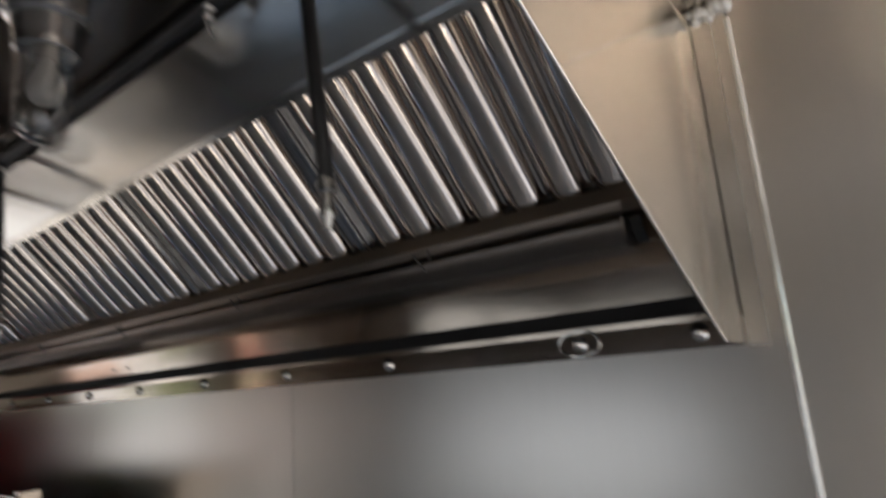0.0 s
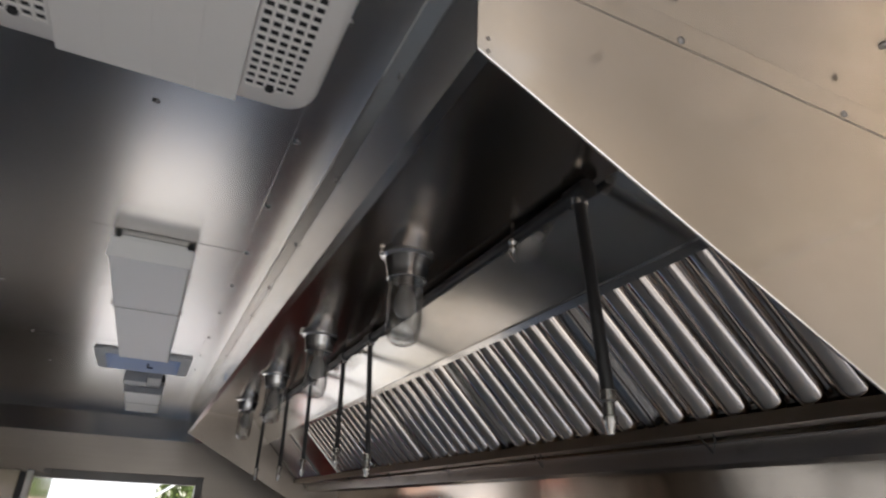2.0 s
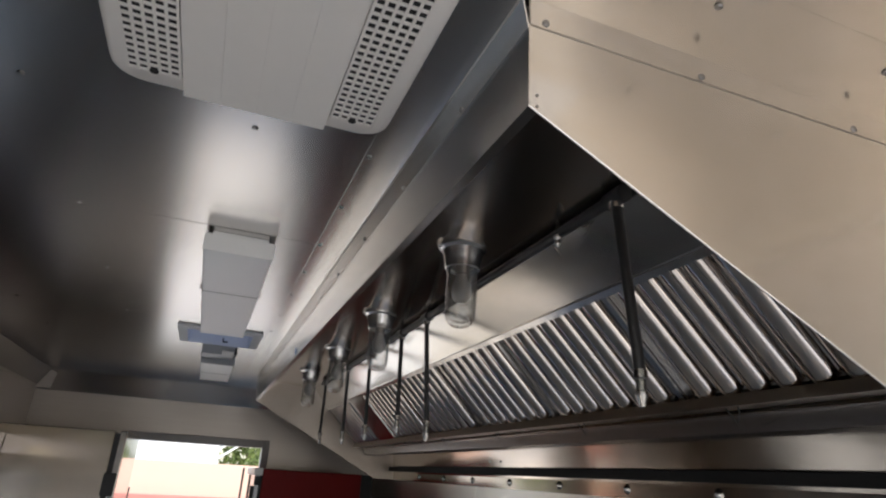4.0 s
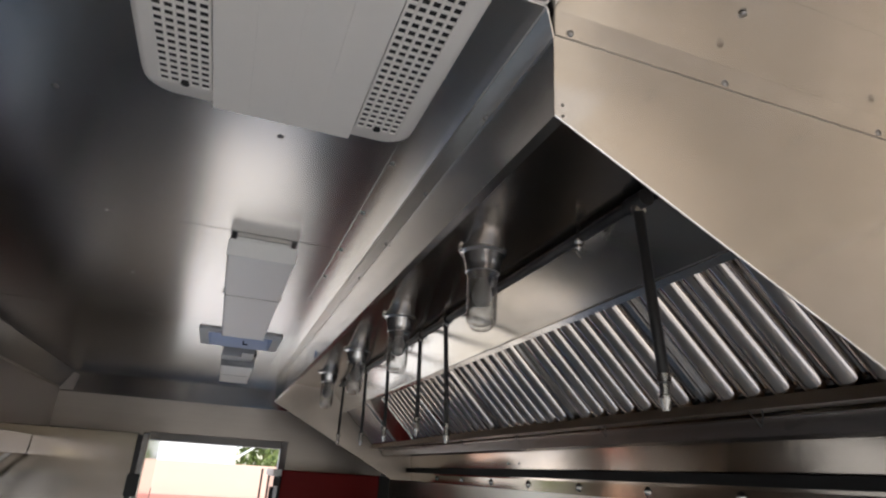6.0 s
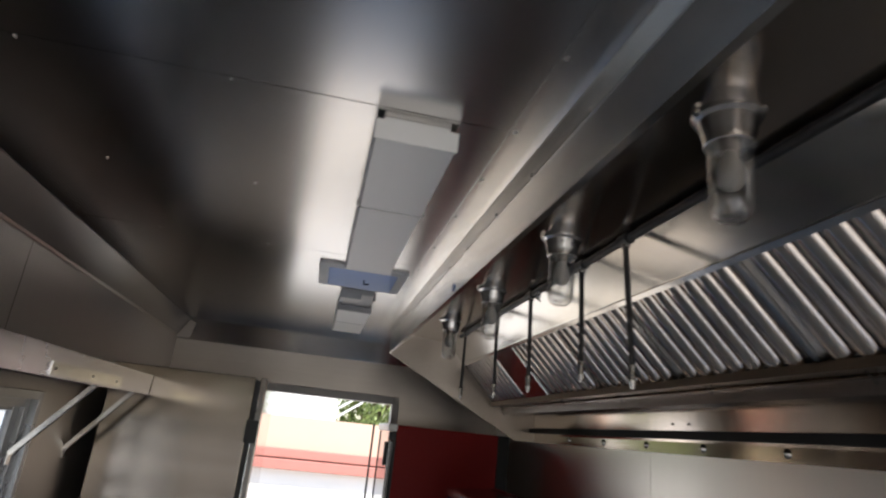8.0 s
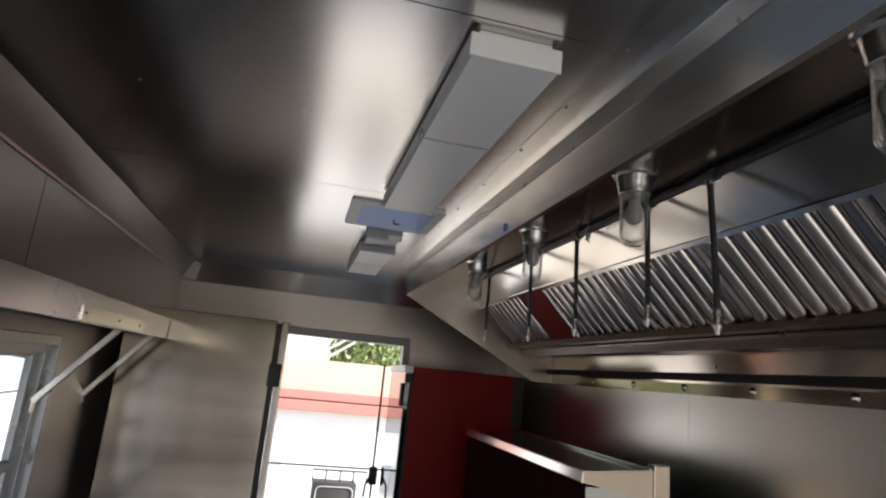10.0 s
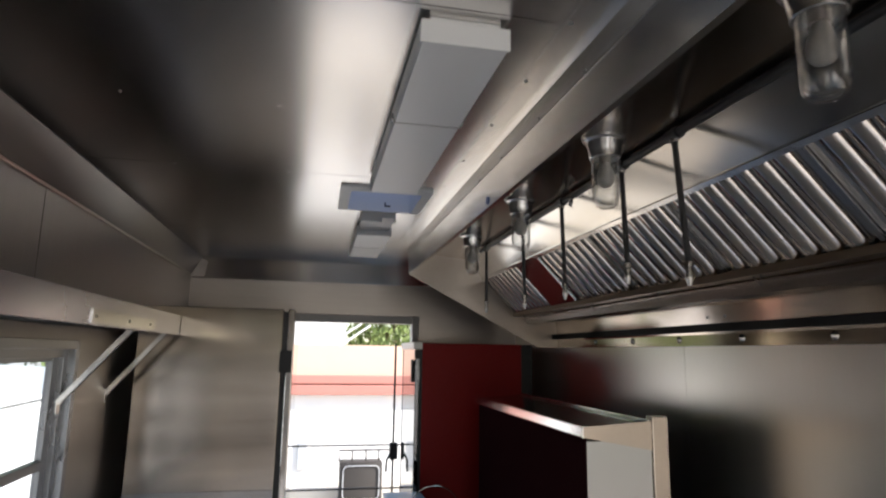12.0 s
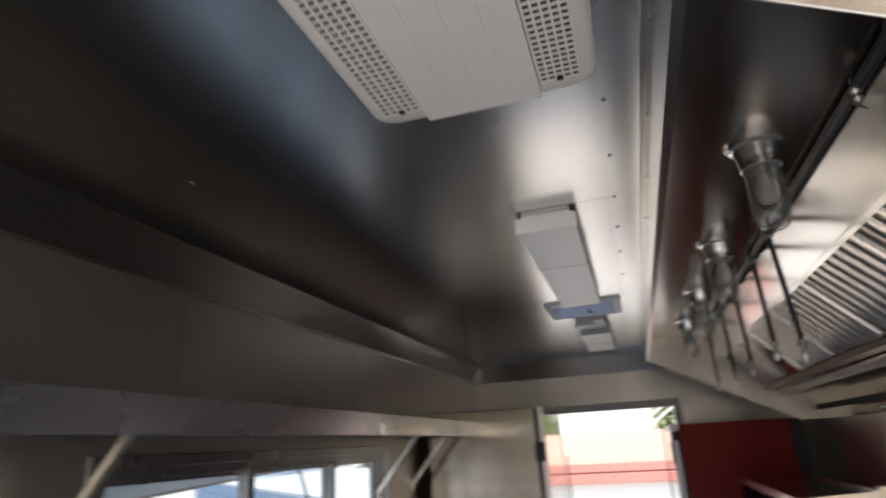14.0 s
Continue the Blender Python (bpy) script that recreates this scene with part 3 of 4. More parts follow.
for y in (2.418, 2.522):
    shared("bolt", SCREW, back, facing(Vector((BACK_X - 0.010, y, 1.664)) - Vector(hood.location), (-1, 0, 0)))
RX, RZ_ = FILT_LOW[0] - 0.008, FILT_LOW[1] - 0.016
hood_part("filter_rail", sheet([(RX + 0.003, RZ_ + 0.020), (RX, RZ_), (0.874, RZ_ + 0.002), (0.876, 1.83)], -0.002, HOOD_Y0 + 0.004, HOOD_Y1 - 0.004), M_GREASE)
hood_part("plenum", box(0.878, HOOD_Y0 + 0.004, 1.815, BACK_X - 0.030, HOOD_Y1 - 0.004, 1.825), M_NEARBLACK)
hood_part("grease_gutter", sheet([(0.880, 1.738), (0.886, 1.736), (0.886, 1.702), (0.945, 1.699), (0.946, 1.742)], -0.002, 0.553, HOOD_Y1 - 0.03), M_GUTTER, "stained steel grease gutter below the filters")
hood_part("gutter_end", box(0.884, 0.547, 1.699, 0.950, 0.552, 1.744, bevel=0.001), M_GUTTER)
hood_part("gutter_bracket", sheet([(0.905, 1.744), (0.912, 1.724), (0.930, 1.708)], 0.004, 0.530, 0.546), M_BLACK, "black hanging bracket")
hood_part("hood_cover", box(HOOD_X + 0.006, HOOD_Y0 + 0.004, CEIL - 0.002, BACK_X, HOOD_Y1 - 0.004, CEIL + 0.018), M_NEARBLACK)

st = lathe([(0, 0), (0.014, 0), (0.014, 0.0008), (0, 0.0008)], 20)
st.transform(Matrix.Translation((HOOD_X - 0.0030, 2.29, 2.006)) @ Matrix.Rotation(radians(90), 4, "Y"))
hood_part("sticker", st, M_BLUE, "small round blue sticker")

# flat black rail in front of the back panel
rail = thing("black_rail", "flat black metal rail running along the hood's back panel", "rail", at=(1.07, 2.2, 1.622))
bm = box(1.062, HOOD_Y0 + 0.006, 1.608, 1.078, HOOD_Y1 - 0.008, 1.637, bevel=0.002)
bm.transform(Matrix.Translation((-1.07, -2.2, -1.622)))
part("bar", bm, M_BLACKRAIL, rail)
for y in (1.0, 2.2, 3.4):
    bm = box(1.078, y - 0.012, 1.616, BACK_X, y + 0.012, 1.628)
    bm.transform(Matrix.Translation((-1.07, -2.2, -1.622)))
    part("clamp", bm, M_BLACKRAIL, rail)

# ---- baffle filters ----
FS = Vector((FILT_LOW[0] - FILT_TOP[0], 0, FILT_LOW[1] - FILT_TOP[1]))
FL = FS.length
FS.normalize()
FN = Vector((FS.z, 0, -FS.x))          # out of the filter, towards the aisle
PITCH = 0.066
FW = 0.526


def make_filter(n):
    """Local axes: x along the truck, y down the slope, z out towards the aisle."""
    f = thing("baffle_filter", "polished stainless baffle filter leaning in the exhaust hood", "grease filter", "baffle filters in the hood")
    w, h = FW - 0.0012, FL
    x0 = (w - (n - 1) * PITCH) / 2
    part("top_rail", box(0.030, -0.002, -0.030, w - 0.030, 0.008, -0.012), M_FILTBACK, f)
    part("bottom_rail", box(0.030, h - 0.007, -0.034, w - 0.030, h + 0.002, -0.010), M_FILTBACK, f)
    for flip in (1, -1):                       # folded side edges with two narrow ribs
        bm = bmesh.new()
        for a, b, z in ((0.0, 0.006, -0.004), (0.008, 0.013, -0.012), (0.013, 0.030, -0.018)):
            box(min(a, b) if flip > 0 else w - max(a, b), 0.0, z - 0.006, max(a, b) if flip > 0 else w - min(a, b), h, z, bm)
        part("side_edge", bm, M_NOZZLE, f, "dull brownish folded side edge")
    part("tray", box(0.010, 0.002, -0.040, w - 0.010, h - 0.002, -0.036), M_NEARBLACK, f)
    arc = [radians(4 + 172 * k / 12) for k in range(13)]
    rings = []
    for y, k in ((0.006, 1.0), (h - 0.016, 1.0), (h - 0.007, 0.93), (h - 0.001, 0.70)):
        lip = 0.0312 * (0.55 + 0.45 * k)
        rings.append([(lip, y, -0.0175)] + [(0.0272 * math.cos(a) * (0.55 + 0.45 * k), y, -0.018 + 0.0215 * math.sin(a) * k) for a in arc] + [(-lip, y, -0.0175)])
    bm = bmesh.new()
    shell = [[bm.verts.new(p) for p in ring] for ring in rings]
    for a, b in zip(shell, shell[1:]):
        for k in range(len(arc) + 1):
            bm.faces.new((a[k], a[k + 1], b[k + 1], b[k]))
    inner = [[bm.verts.new((x * 0.94, y, z - 0.0016)) for x, y, z in ring] for ring in (rings[0], rings[-1])]
    for k in range(len(arc) + 1):
        bm.faces.new((inner[0][k], inner[1][k], inner[1][k + 1], inner[0][k + 1]))
        bm.faces.new((shell[0][k], inner[0][k], inner[0][k + 1], shell[0][k + 1]))
        bm.faces.new((shell[-1][k], shell[-1][k + 1], inner[1][k + 1], inner[1][k]))
    for k in (0, len(arc) + 1):
        bm.faces.new([row[k] for row in shell] + [inner[1][k], inner[0][k]])
    front = to_mesh("baffle", bm, M_FILTER)
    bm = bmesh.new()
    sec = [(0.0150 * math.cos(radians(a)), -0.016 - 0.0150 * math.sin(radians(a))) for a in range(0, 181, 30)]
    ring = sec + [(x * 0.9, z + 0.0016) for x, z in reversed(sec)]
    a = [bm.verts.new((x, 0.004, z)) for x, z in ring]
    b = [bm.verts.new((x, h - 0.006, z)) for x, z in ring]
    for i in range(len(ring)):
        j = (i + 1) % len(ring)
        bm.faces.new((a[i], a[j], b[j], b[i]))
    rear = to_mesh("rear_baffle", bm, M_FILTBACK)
    for me in (front, rear):
        for p in me.polygons:
            p.use_smooth = True
        me.set_sharp_from_angle(angle=radians(50))
    for i in range(n):
        shared("baffle", front, f, Matrix.Translation((x0 + i * PITCH, 0, 0)))
    for i in range(-1, n):
        shared("rear_baffle", rear, f, Matrix.Translation((x0 + (i + 0.5) * PITCH, 0, -0.004)))
    x = 0.79 * w
    hd = tube([(x - 0.026, h - 0.004, -0.006), (x - 0.024, h + 0.030, 0.010), (x + 0.004, h + 0.058, 0.006), (x + 0.022, h - 0.004, -0.006)], 0.0016, 6)
    part("handle", hd, M_NEARBLACK, f)
    return f


def filter_pose(y):
    m = Matrix.Identity(3)
    m.col[0], m.col[1], m.col[2] = Vector((0, 1, 0)), FS, Vector((0, 1, 0)).cross(FS)
    return Matrix.Translation((FILT_TOP[0], y, FILT_TOP[1])) @ m.to_4x4()


# folded edge of the sloping panel that holds the filters' tops
edge = [(FILT_TOP[0] - 0.004 * FS.x + 0.0065 * FN.x, FILT_TOP[1] - 0.004 * FS.z + 0.0065 * FN.z), (FILT_TOP[0] + 0.011 * FS.x + 0.0065 * FN.x, FILT_TOP[1] + 0.011 * FS.z + 0.0065 * FN.z)]
hood_part("filter_channel", sheet(edge, -0.0015, HOOD_Y0 + 0.004, HOOD_Y1 - 0.004), M_SLOPE, "folded edge over the filters")

first = make_filter(7)
FIRST_Y = 0.464
first.matrix_basis = filter_pose(FIRST_Y)
for i in range(1, 5):
    copy_thing(first, filter_pose(FIRST_Y + i * FW))
Y_BLANK = FIRST_Y + 5 * FW
blank = thing("blank_filler", "smooth stainless filler plate between the filters", "filler plate")
blank.matrix_basis = filter_pose(Y_BLANK)
part("plate", box(0, 0, -0.03, 0.30, FL, 0.002, bevel=0.0015), M_BLANK, blank)
FW = HOOD_Y1 - 0.008 - Y_BLANK - 0.30
make_filter(8).matrix_basis = filter_pose(Y_BLANK + 0.30)

# ---- hood lamps ----
def make_lamp():
    lamp = thing("hood_lamp", "vapour-proof hood lamp with clear glass jar, switched off", "lamp", "lamps under the hood")
    part("base", lathe([(0, 0), (0.058, 0), (0.0605, -0.003), (0.0590, -0.010), (0.0500, -0.015), (0.0470, -0.026), (0.0445, -0.040), (0.0425, -0.046), (0.0425, -0.060), (0.0395, -0.062), (0.0385, -0.056), (0, -0.054)], 36), M_ALU, lamp, "flared cast aluminium base", True)
    outer = [(0.0365, -0.058), (0.0365, -0.11), (0.036, -0.168), (0.034, -0.180), (0.028, -0.192), (0.018, -0.199), (0, -0.201)]
    inner = [(0, -0.190), (0.015, -0.188), (0.026, -0.181), (0.0315, -0.170), (0.0330, -0.158), (0.0335, -0.11), (0.0335, -0.058)]
    part("jar", lathe(outer + inner + [outer[0]], 32), M_JAR, lamp, "clear glass jar", True)
    part("bulb", lathe([(0.012, -0.066), (0.0135, -0.078), (0.018, -0.090), (0.0225, -0.103), (0.0240, -0.116), (0.0215, -0.129), (0.0150, -0.138), (0.007, -0.1415), (0, -0.142)], 24), M_BULB, lamp, "frosted bulb", True)
    part("socket", lathe([(0.016, -0.054), (0.016, -0.072), (0.012, -0.074), (0, -0.074)], 20), M_PORCELAIN, lamp, "", True)
    for a in (20, 140):
        part("lug", box(0.052, -0.007, -0.012, 0.066, 0.007, -0.001, bevel=0.002), M_ALU, lamp).matrix_local = pose(0, 0, 0, 0, 0, a + 160)
    return lamp


LAMP_X, LAMP_Z = 0.373, HOOD_ROOF - 0.007
lamp = make_lamp()
lamp.matrix_basis = pose(LAMP_X, 1.195, LAMP_Z)
for y in (1.920, 2.620, 3.365):
    copy_thing(lamp, pose(LAMP_X, y, LAMP_Z))

# ---- fire suppression piping ----
PX, PZ = 0.490, 2.074
supp = thing("suppression_piping", "black fire-suppression pipe with drop nozzles under the hood", "pipe", at=(PX, 2.1, PZ))


def supp_part(name, bm, material, parent, label="", smooth=True):
    bm.transform(Matrix.Translation((-PX, -2.1, -PZ)))
    return part(name, bm, material, parent, label, smooth)


supp_part("main_pipe", tube([(PX, 0.742, PZ), (PX, 3.62, PZ)], 0.011, 12), M_BLACKPIPE, supp)
DROPS = [(0.757, 0.030, 1.762, 0.0098), (1.772, 0.022, 1.742, 0.0078), (2.045, 0.008, 1.776, 0.0078), (2.498, 0.008, 1.769, 0.0078), (2.930, 0.006, 1.764, 0.0078), (3.510, 0.0, 1.782, 0.0078)]
for y, lean, zb, r in DROPS:
    d = supp_part("drop_pipe", tube([(PX, y, PZ - 0.012), (PX + lean, y, zb)], r, 12), M_BLACKPIPE, supp)
    supp_part("tee", tube([(PX, y - 0.025, PZ), (PX, y + 0.025, PZ)], 0.0165, 12), M_BLACKPIPE, d)
    supp_part("collar", tube([(PX, y, PZ - 0.010), (PX, y, PZ - 0.022)], r + 0.004, 12), M_CHROME, d, "white-metal collar")
    nz = lathe([(0, 0.004), (0.0118, 0.004), (0.0118, -0.010), (0.0085, -0.013), (0.0085, -0.030), (0.0105, -0.032), (0.0105, -0.040), (0.0075, -0.046), (0.006, -0.056), (0.0, -0.057)], 16, (PX + lean, y, zb))
    supp_part("nozzle", nz, M_NOZZLE, d, "plated spray nozzle")
for y in (0.947, 2.40):
    b = supp_part("detector_bracket", tube([(PX - 0.006, y, RIDGE_Z), (PX - 0.006, y, RIDGE_Z - 0.043)], 0.0045, 8), M_NOZZLE, supp, "plated heat-detector bracket")
    supp_part("fitting", lathe([(0, 0.010), (0.009, 0.010), (0.0105, 0.004), (0.007, -0.002), (0.009, -0.010), (0.005, -0.018), (0, -0.018)], 12, (PX - 0.006, y, RIDGE_Z - 0.030)), M_NOZZLE, b)
    supp_part("link", tube([(PX - 0.02, y - 0.01, RIDGE_Z - 0.050), (PX + 0.012, y + 0.022, RIDGE_Z - 0.051)], 0.0025, 6), M_CHROME, b)

# ---- ceiling air conditioner ----
AX0, AX1, AY0, AY1, AZ = -0.356, 0.062, 0.140, 0.820, 2.102
ac = thing("air_conditioner", "off-white ceiling air conditioner with two grilles", "air conditioner", at=((AX0 + AX1) / 2, (AY0 + AY1) / 2, AZ))
AB = Matrix.Translation(-Vector(ac.location))


def ac_part(name, bm, material, label="", smooth=False):
    bm.transform(AB)
    return part(name, bm, material, ac, label, smooth)


GR = [(-0.326, -0.256), (-0.035, 0.031)]
GY0, GY1 = 0.190, 0.770
bm = bmesh.new()
layers = []
for inset, z in ((0.0, CEIL - 0.001), (0.0, CEIL - 0.018), (0.005, CEIL - 0.029), (0.014, AZ + 0.003)):
    layers.append([bm.verts.new((x, y, z)) for x, y in rounded(AX0 + inset, AY0 + inset, AX1 - inset, AY1 - inset, 0.045 - inset * 0.6, 6)])
for a, b in zip(layers, layers[1:]):
    for i in range(len(a)):
        j = (i + 1) % len(a)
        bm.faces.new((a[i], a[j], b[j], b[i]))
bm.faces.new(layers[-1])
ac_part("rim", bm, M_PLASTIC, "", True)
cw = (GR[1][0] - GR[0][1] - 0.008) / 4
for k in range(4):
    x0 = GR[0][1] + 0.004 + k * cw
    ac_part("cover_panel", box(x0, AY0 + 0.004, AZ - 0.004, x0 + cw - 0.0003, AY1 - 0.010, AZ + 0.0028), M_PLASTIC)
for g in GR:
    bm = bmesh.new()
    n, rows = 5, 40
    px, py = (g[1] - g[0]) / n, (GY1 - GY0) / rows
    bx, by = 0.0019, 0.0020
    for i in range(n + 1):
        x = g[0] + i * px
        box(x - bx, GY0 - 0.003, AZ - 0.0015, x + bx, GY1 + 0.003, AZ + 0.0015, bm)
    for j in range(rows + 1):
        y = GY0 + j * py
        for i in range(n):
            box(g[0] + i * px + bx, y - by, AZ - 0.0013, g[0] + (i + 1) * px - bx, y + by, AZ + 0.0015, bm)
    ac_part("grille", bm, M_PLASTIC, "pierced plastic grille")
    ac_part("screw_cap", lathe([(0, -0.001), (0.0062, -0.001), (0.0066, 0.002), (0, 0.002)], 12, ((g[0] + g[1]) / 2, GY1 - 0.004, AZ - 0.002)), M_DARKHOLE)
    ac_part("shadow_plate", box(g[0] - 0.002, GY0, AZ + 0.0016, g[1] + 0.002, GY1, AZ + 0.0024), M_DARKHOLE)

# ---- ceiling strip lights ----
def make_strip(full):
    s = thing("strip_light", "white ceiling strip light with frosted lens, switched off" if full else "white ceiling strip light with its driver end uncovered", "ceiling light", "ceiling strip lights")
    long = 1.085 if full else 1.0
    part("housing", box(-0.070, 0.004, -0.028, 0.070, long, 0, bevel=0.002), M_WHITEMET if full else M_GREYPL, s)
    starts = (0.0, 0.408) if full else (0.30,)
    ends = (0.406, long) if full else (1.0,)
    for a, b in zip(starts, ends):
        bm = along_y([(-0.087, -0.012), (-0.087, -0.040), (-0.082, -0.055), (0.082, -0.055), (0.087, -0.040), (0.087, -0.012), (0.084, -0.012), (0.084, -0.039), (0.080, -0.052), (-0.080, -0.052), (-0.084, -0.039), (-0.084, -0.012)], a, b)
        part("lens", bm, M_LENS, s, "frosted acrylic lens")
    for y in (starts[0], ends[-1]):
        part("end_cap", box(-0.0875, y - 0.003, -0.056, 0.0875, y + 0.003, -0.010, bevel=0.002), M_WHITEMET, s)
    if full:
        part("lens_joint", box(-0.086, 0.4055, -0.0565, 0.086, 0.4085, -0.030), M_SCREW, s)
        for x in (-0.088, 0.088):
            part("clip", box(x - 0.004, 0.401, -0.050, x + 0.004, 0.413, -0.034, bevel=0.001), M_SCREW, s)
    else:
        part("driver_box", box(-0.085, 0.0, -0.050, 0.010, 0.11, -0.004, bevel=0.003), M_GREYPL, s, "grey driver box")
        part("bracket", box(-0.06, 0.11, -0.022, 0.085, 0.13, -0.002), M_BLACK, s)
        part("end_bar", box(-0.087, 0.285, -0.056, 0.087, 0.298, -0.012), M_GREYPL, s)
        part("lens_joint", box(-0.086, 0.66, -0.0562, 0.086, 0.662, -0.0552), M_BLACK, s)
    return s


make_strip(True).matrix_basis = pose(-0.130, 1.482, CEIL - 0.0005)
make_strip(False).matrix_basis = pose(-0.124, 3.100, CEIL - 0.0005)

# ---- roof vent ----
vent = thing("roof_vent", "grey-framed roof vent with a milky lid letting in daylight", "roof vent", at=(-0.151, 2.87, CEIL))
VB = Matrix.Translation((0.151, -2.87, -CEIL))


def ring_plate(o, i, z0, z1, bm=None):
    bm = bm or bmesh.new()
    box(o[0], o[1], z0, i[0], o[3], z1, bm)
    box(i[2], o[1], z0, o[2], o[3], z1, bm)
    box(i[0], o[1], z0, i[2], i[1], z1, bm)
    box(i[0], i[3], z0, i[2], o[3], z1, bm)
    return bm


def vent_part(name, bm, material, label=""):
    bm.transform(VB)
    return part(name, bm, material, vent, label)


outer_pts, inner_pts = rounded(-0.315, 2.688, 0.043, 3.072, 0.02, 4), rounded(VENT[0], VENT[1], VENT[2], VENT[3], 0.012, 4)
bm = bmesh.new()
lv = [[bm.verts.new((x, y, z)) for x, y in pts] for pts, z in ((outer_pts, CEIL - 0.001), (outer_pts, CEIL - 0.010), (inner_pts, CEIL - 0.016), (inner_pts, CEIL + 0.0805))]
for a, b in zip(lv, lv[1:]):
    for i in range(len(a)):
        bm.faces.new((a[i], a[(i + 1) % len(a)], b[(i + 1) % len(a)], b[i]))
vent_part("frame", bm, M_VENTFRAME)
vent_part("collar", ring_plate((VENT[0] - 0.012, VENT[1] - 0.012, VENT[2] + 0.012, VENT[3] + 0.012), VENT, CEIL + 0.081, CEIL + 0.13), M_PLASTIC2)
vent_part("lid", box(VENT[0] - 0.02, VENT[1] - 0.02, CEIL + 0.135, VENT[2] + 0.02, VENT[3] + 0.02, CEIL + 0.139), M_DOME, "milky blue acrylic lid")
vent_part("crank", tube([(-0.12, 2.95, CEIL + 0.004), (-0.12, 2.95, CEIL - 0.012), (-0.10, 2.94, CEIL - 0.014)], 0.004, 8), M_BLACK)

# ---- left: shelf, struts, window ----
SX, SZ0, SZ1, SY0, SY1 = -1.015, 1.577, 1.668, -0.50, 3.478
shelf = thing("wall_shelf", "long stainless wall shelf with a folded front lip", "shelf", at=(-1.17, 1.0, SZ0))
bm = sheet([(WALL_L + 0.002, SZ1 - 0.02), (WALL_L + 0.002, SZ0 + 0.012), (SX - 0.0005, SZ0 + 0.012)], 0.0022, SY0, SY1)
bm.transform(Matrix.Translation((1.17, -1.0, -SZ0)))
# the shade below the shelf is put into the tray's colour
part("tray", bm, M_NEARBLACK, shelf, "tray coloured dark for the shade under the shelf")
bm = sheet([(SX, SZ0 + 0.012), (SX, SZ0 + 0.002), (SX + 0.003, SZ0), (SX + 0.006, SZ0 + 0.002), (SX + 0.0105, SZ1 - 0.002), (SX + 0.006, SZ1)], 0.0022, SY0, SY1)
bm.transform(Matrix.Translation((1.17, -1.0, -SZ0)))
part("lip", bm, M_SHELF, shelf, "bright folded front lip")
pl = box(SX + 0.0065, 2.34, SZ0 + 0.006, SX + 0.0115, 3.02, SZ0 + 0.048, bevel=0.001)
pl.transform(Matrix.Translation((1.17, -1.0, -SZ0)))
pl = part("splice_plate", pl, M_SPLICE, shelf, "bright plate with three screws")
for y in (2.37, 2.69, 2.955):
    shared("screw", SCREW, pl, facing((SX + 0.0115 + 1.17, y - 1.0, 0.027), (1, 0, 0)))
for y in (3.346, 2.85, 0.98, -0.42):
    st = sheet([(-0.010, 0), (-0.010, 0.018), (0.010, 0.018), (0.010, 0)], -0.002, 0, 1)
    p0, p1 = Vector((SX - 0.01, y, SZ0 + 0.008)), Vector((WALL_L + 0.008, y, 1.315))
    d = p1 - p0
    m = Matrix.Identity(3)
    m.col[1] = d
    m.col[0] = Vector((0, 1, 0))
    m.col[2] = m.col[0].cross(d).normalized()
    st.transform(Matrix.Translation(p0) @ m.to_4x4())
    st.transform(Matrix.Translation((1.17, -1.0, -SZ0)))
    b = part("strut", st, M_FRONT, shelf)
    ft = box(WALL_L + 0.001, y - 0.014, 1.285, WALL_L + 0.004, y + 0.014, 1.325)
    ft.transform(Matrix.Translation((1.17, -1.0, -SZ0)))
    part("foot", ft, M_FRONT, b)

def make_window(name, label, size, sashes):
    y0, y1, z0, z1 = size
    win = thing(name, label, "window", kind="structure", at=(WALL_L, (y0 + y1) / 2, 1.13))
    back_to = Matrix.Translation(-Vector(win.location))

    def win_part(name, bm, material, parent=None, label=""):
        bm.transform(back_to)
        return part(name, bm, material, parent or win, label)

    bm = bmesh.new()
    for o in (0.0, 0.030):                 # stepped outer frame
        a, b = WALL_L + 0.012 - o * 0.9, WALL_L - 0.03 - o
        w = 0.033
        box(b, y0 + o, z0 + o, a, y0 + o + w, z1 - o, bm, 0.002)
        box(b, y1 - o - w, z0 + o, a, y1 - o, z1 - o, bm, 0.002)
        box(b, y0 + o + w, z1 - o - w, a, y1 - o - w, z1 - o, bm, 0.002)
        box(b, y0 + o + w, z0 + o, a, y1 - o - w, z0 + o + w, bm, 0.002)
    win_part("window_frame", bm, M_WINALU)
    za, zb = z0 + 0.055, z1 - 0.055
    for ya, yb, x, w, rail in sashes:
        bm = box(x - 0.012, ya, za, x + 0.012, ya + w, zb, bevel=0.003)
        box(x - 0.012, yb - w, za, x + 0.012, yb, zb, bm, 0.003)
        box(x - 0.011, ya + w, zb - 0.022, x + 0.011, yb - w, zb, bm, 0.003)
        box(x - 0.011, ya + w, za, x + 0.011, yb - w, za + 0.022, bm, 0.003)
        if rail:
            box(x - 0.014, ya + w, rail - 0.016, x + 0.016, yb - w, rail + 0.016, bm, 0.003)
        s = win_part("sash", bm, M_WINALU)
        win_part("pane", box(x - 0.002, ya + w - 0.004, za + 0.018, x + 0.002, yb - w + 0.004, zb - 0.018), M_GLASS, s).visible_shadow = False
    win_part("handle", box(-1.266, sashes[-1][0] - 0.015, 1.455, -1.250, sashes[-1][0] + 0.045, 1.475, bevel=0.003), M_WINALU)


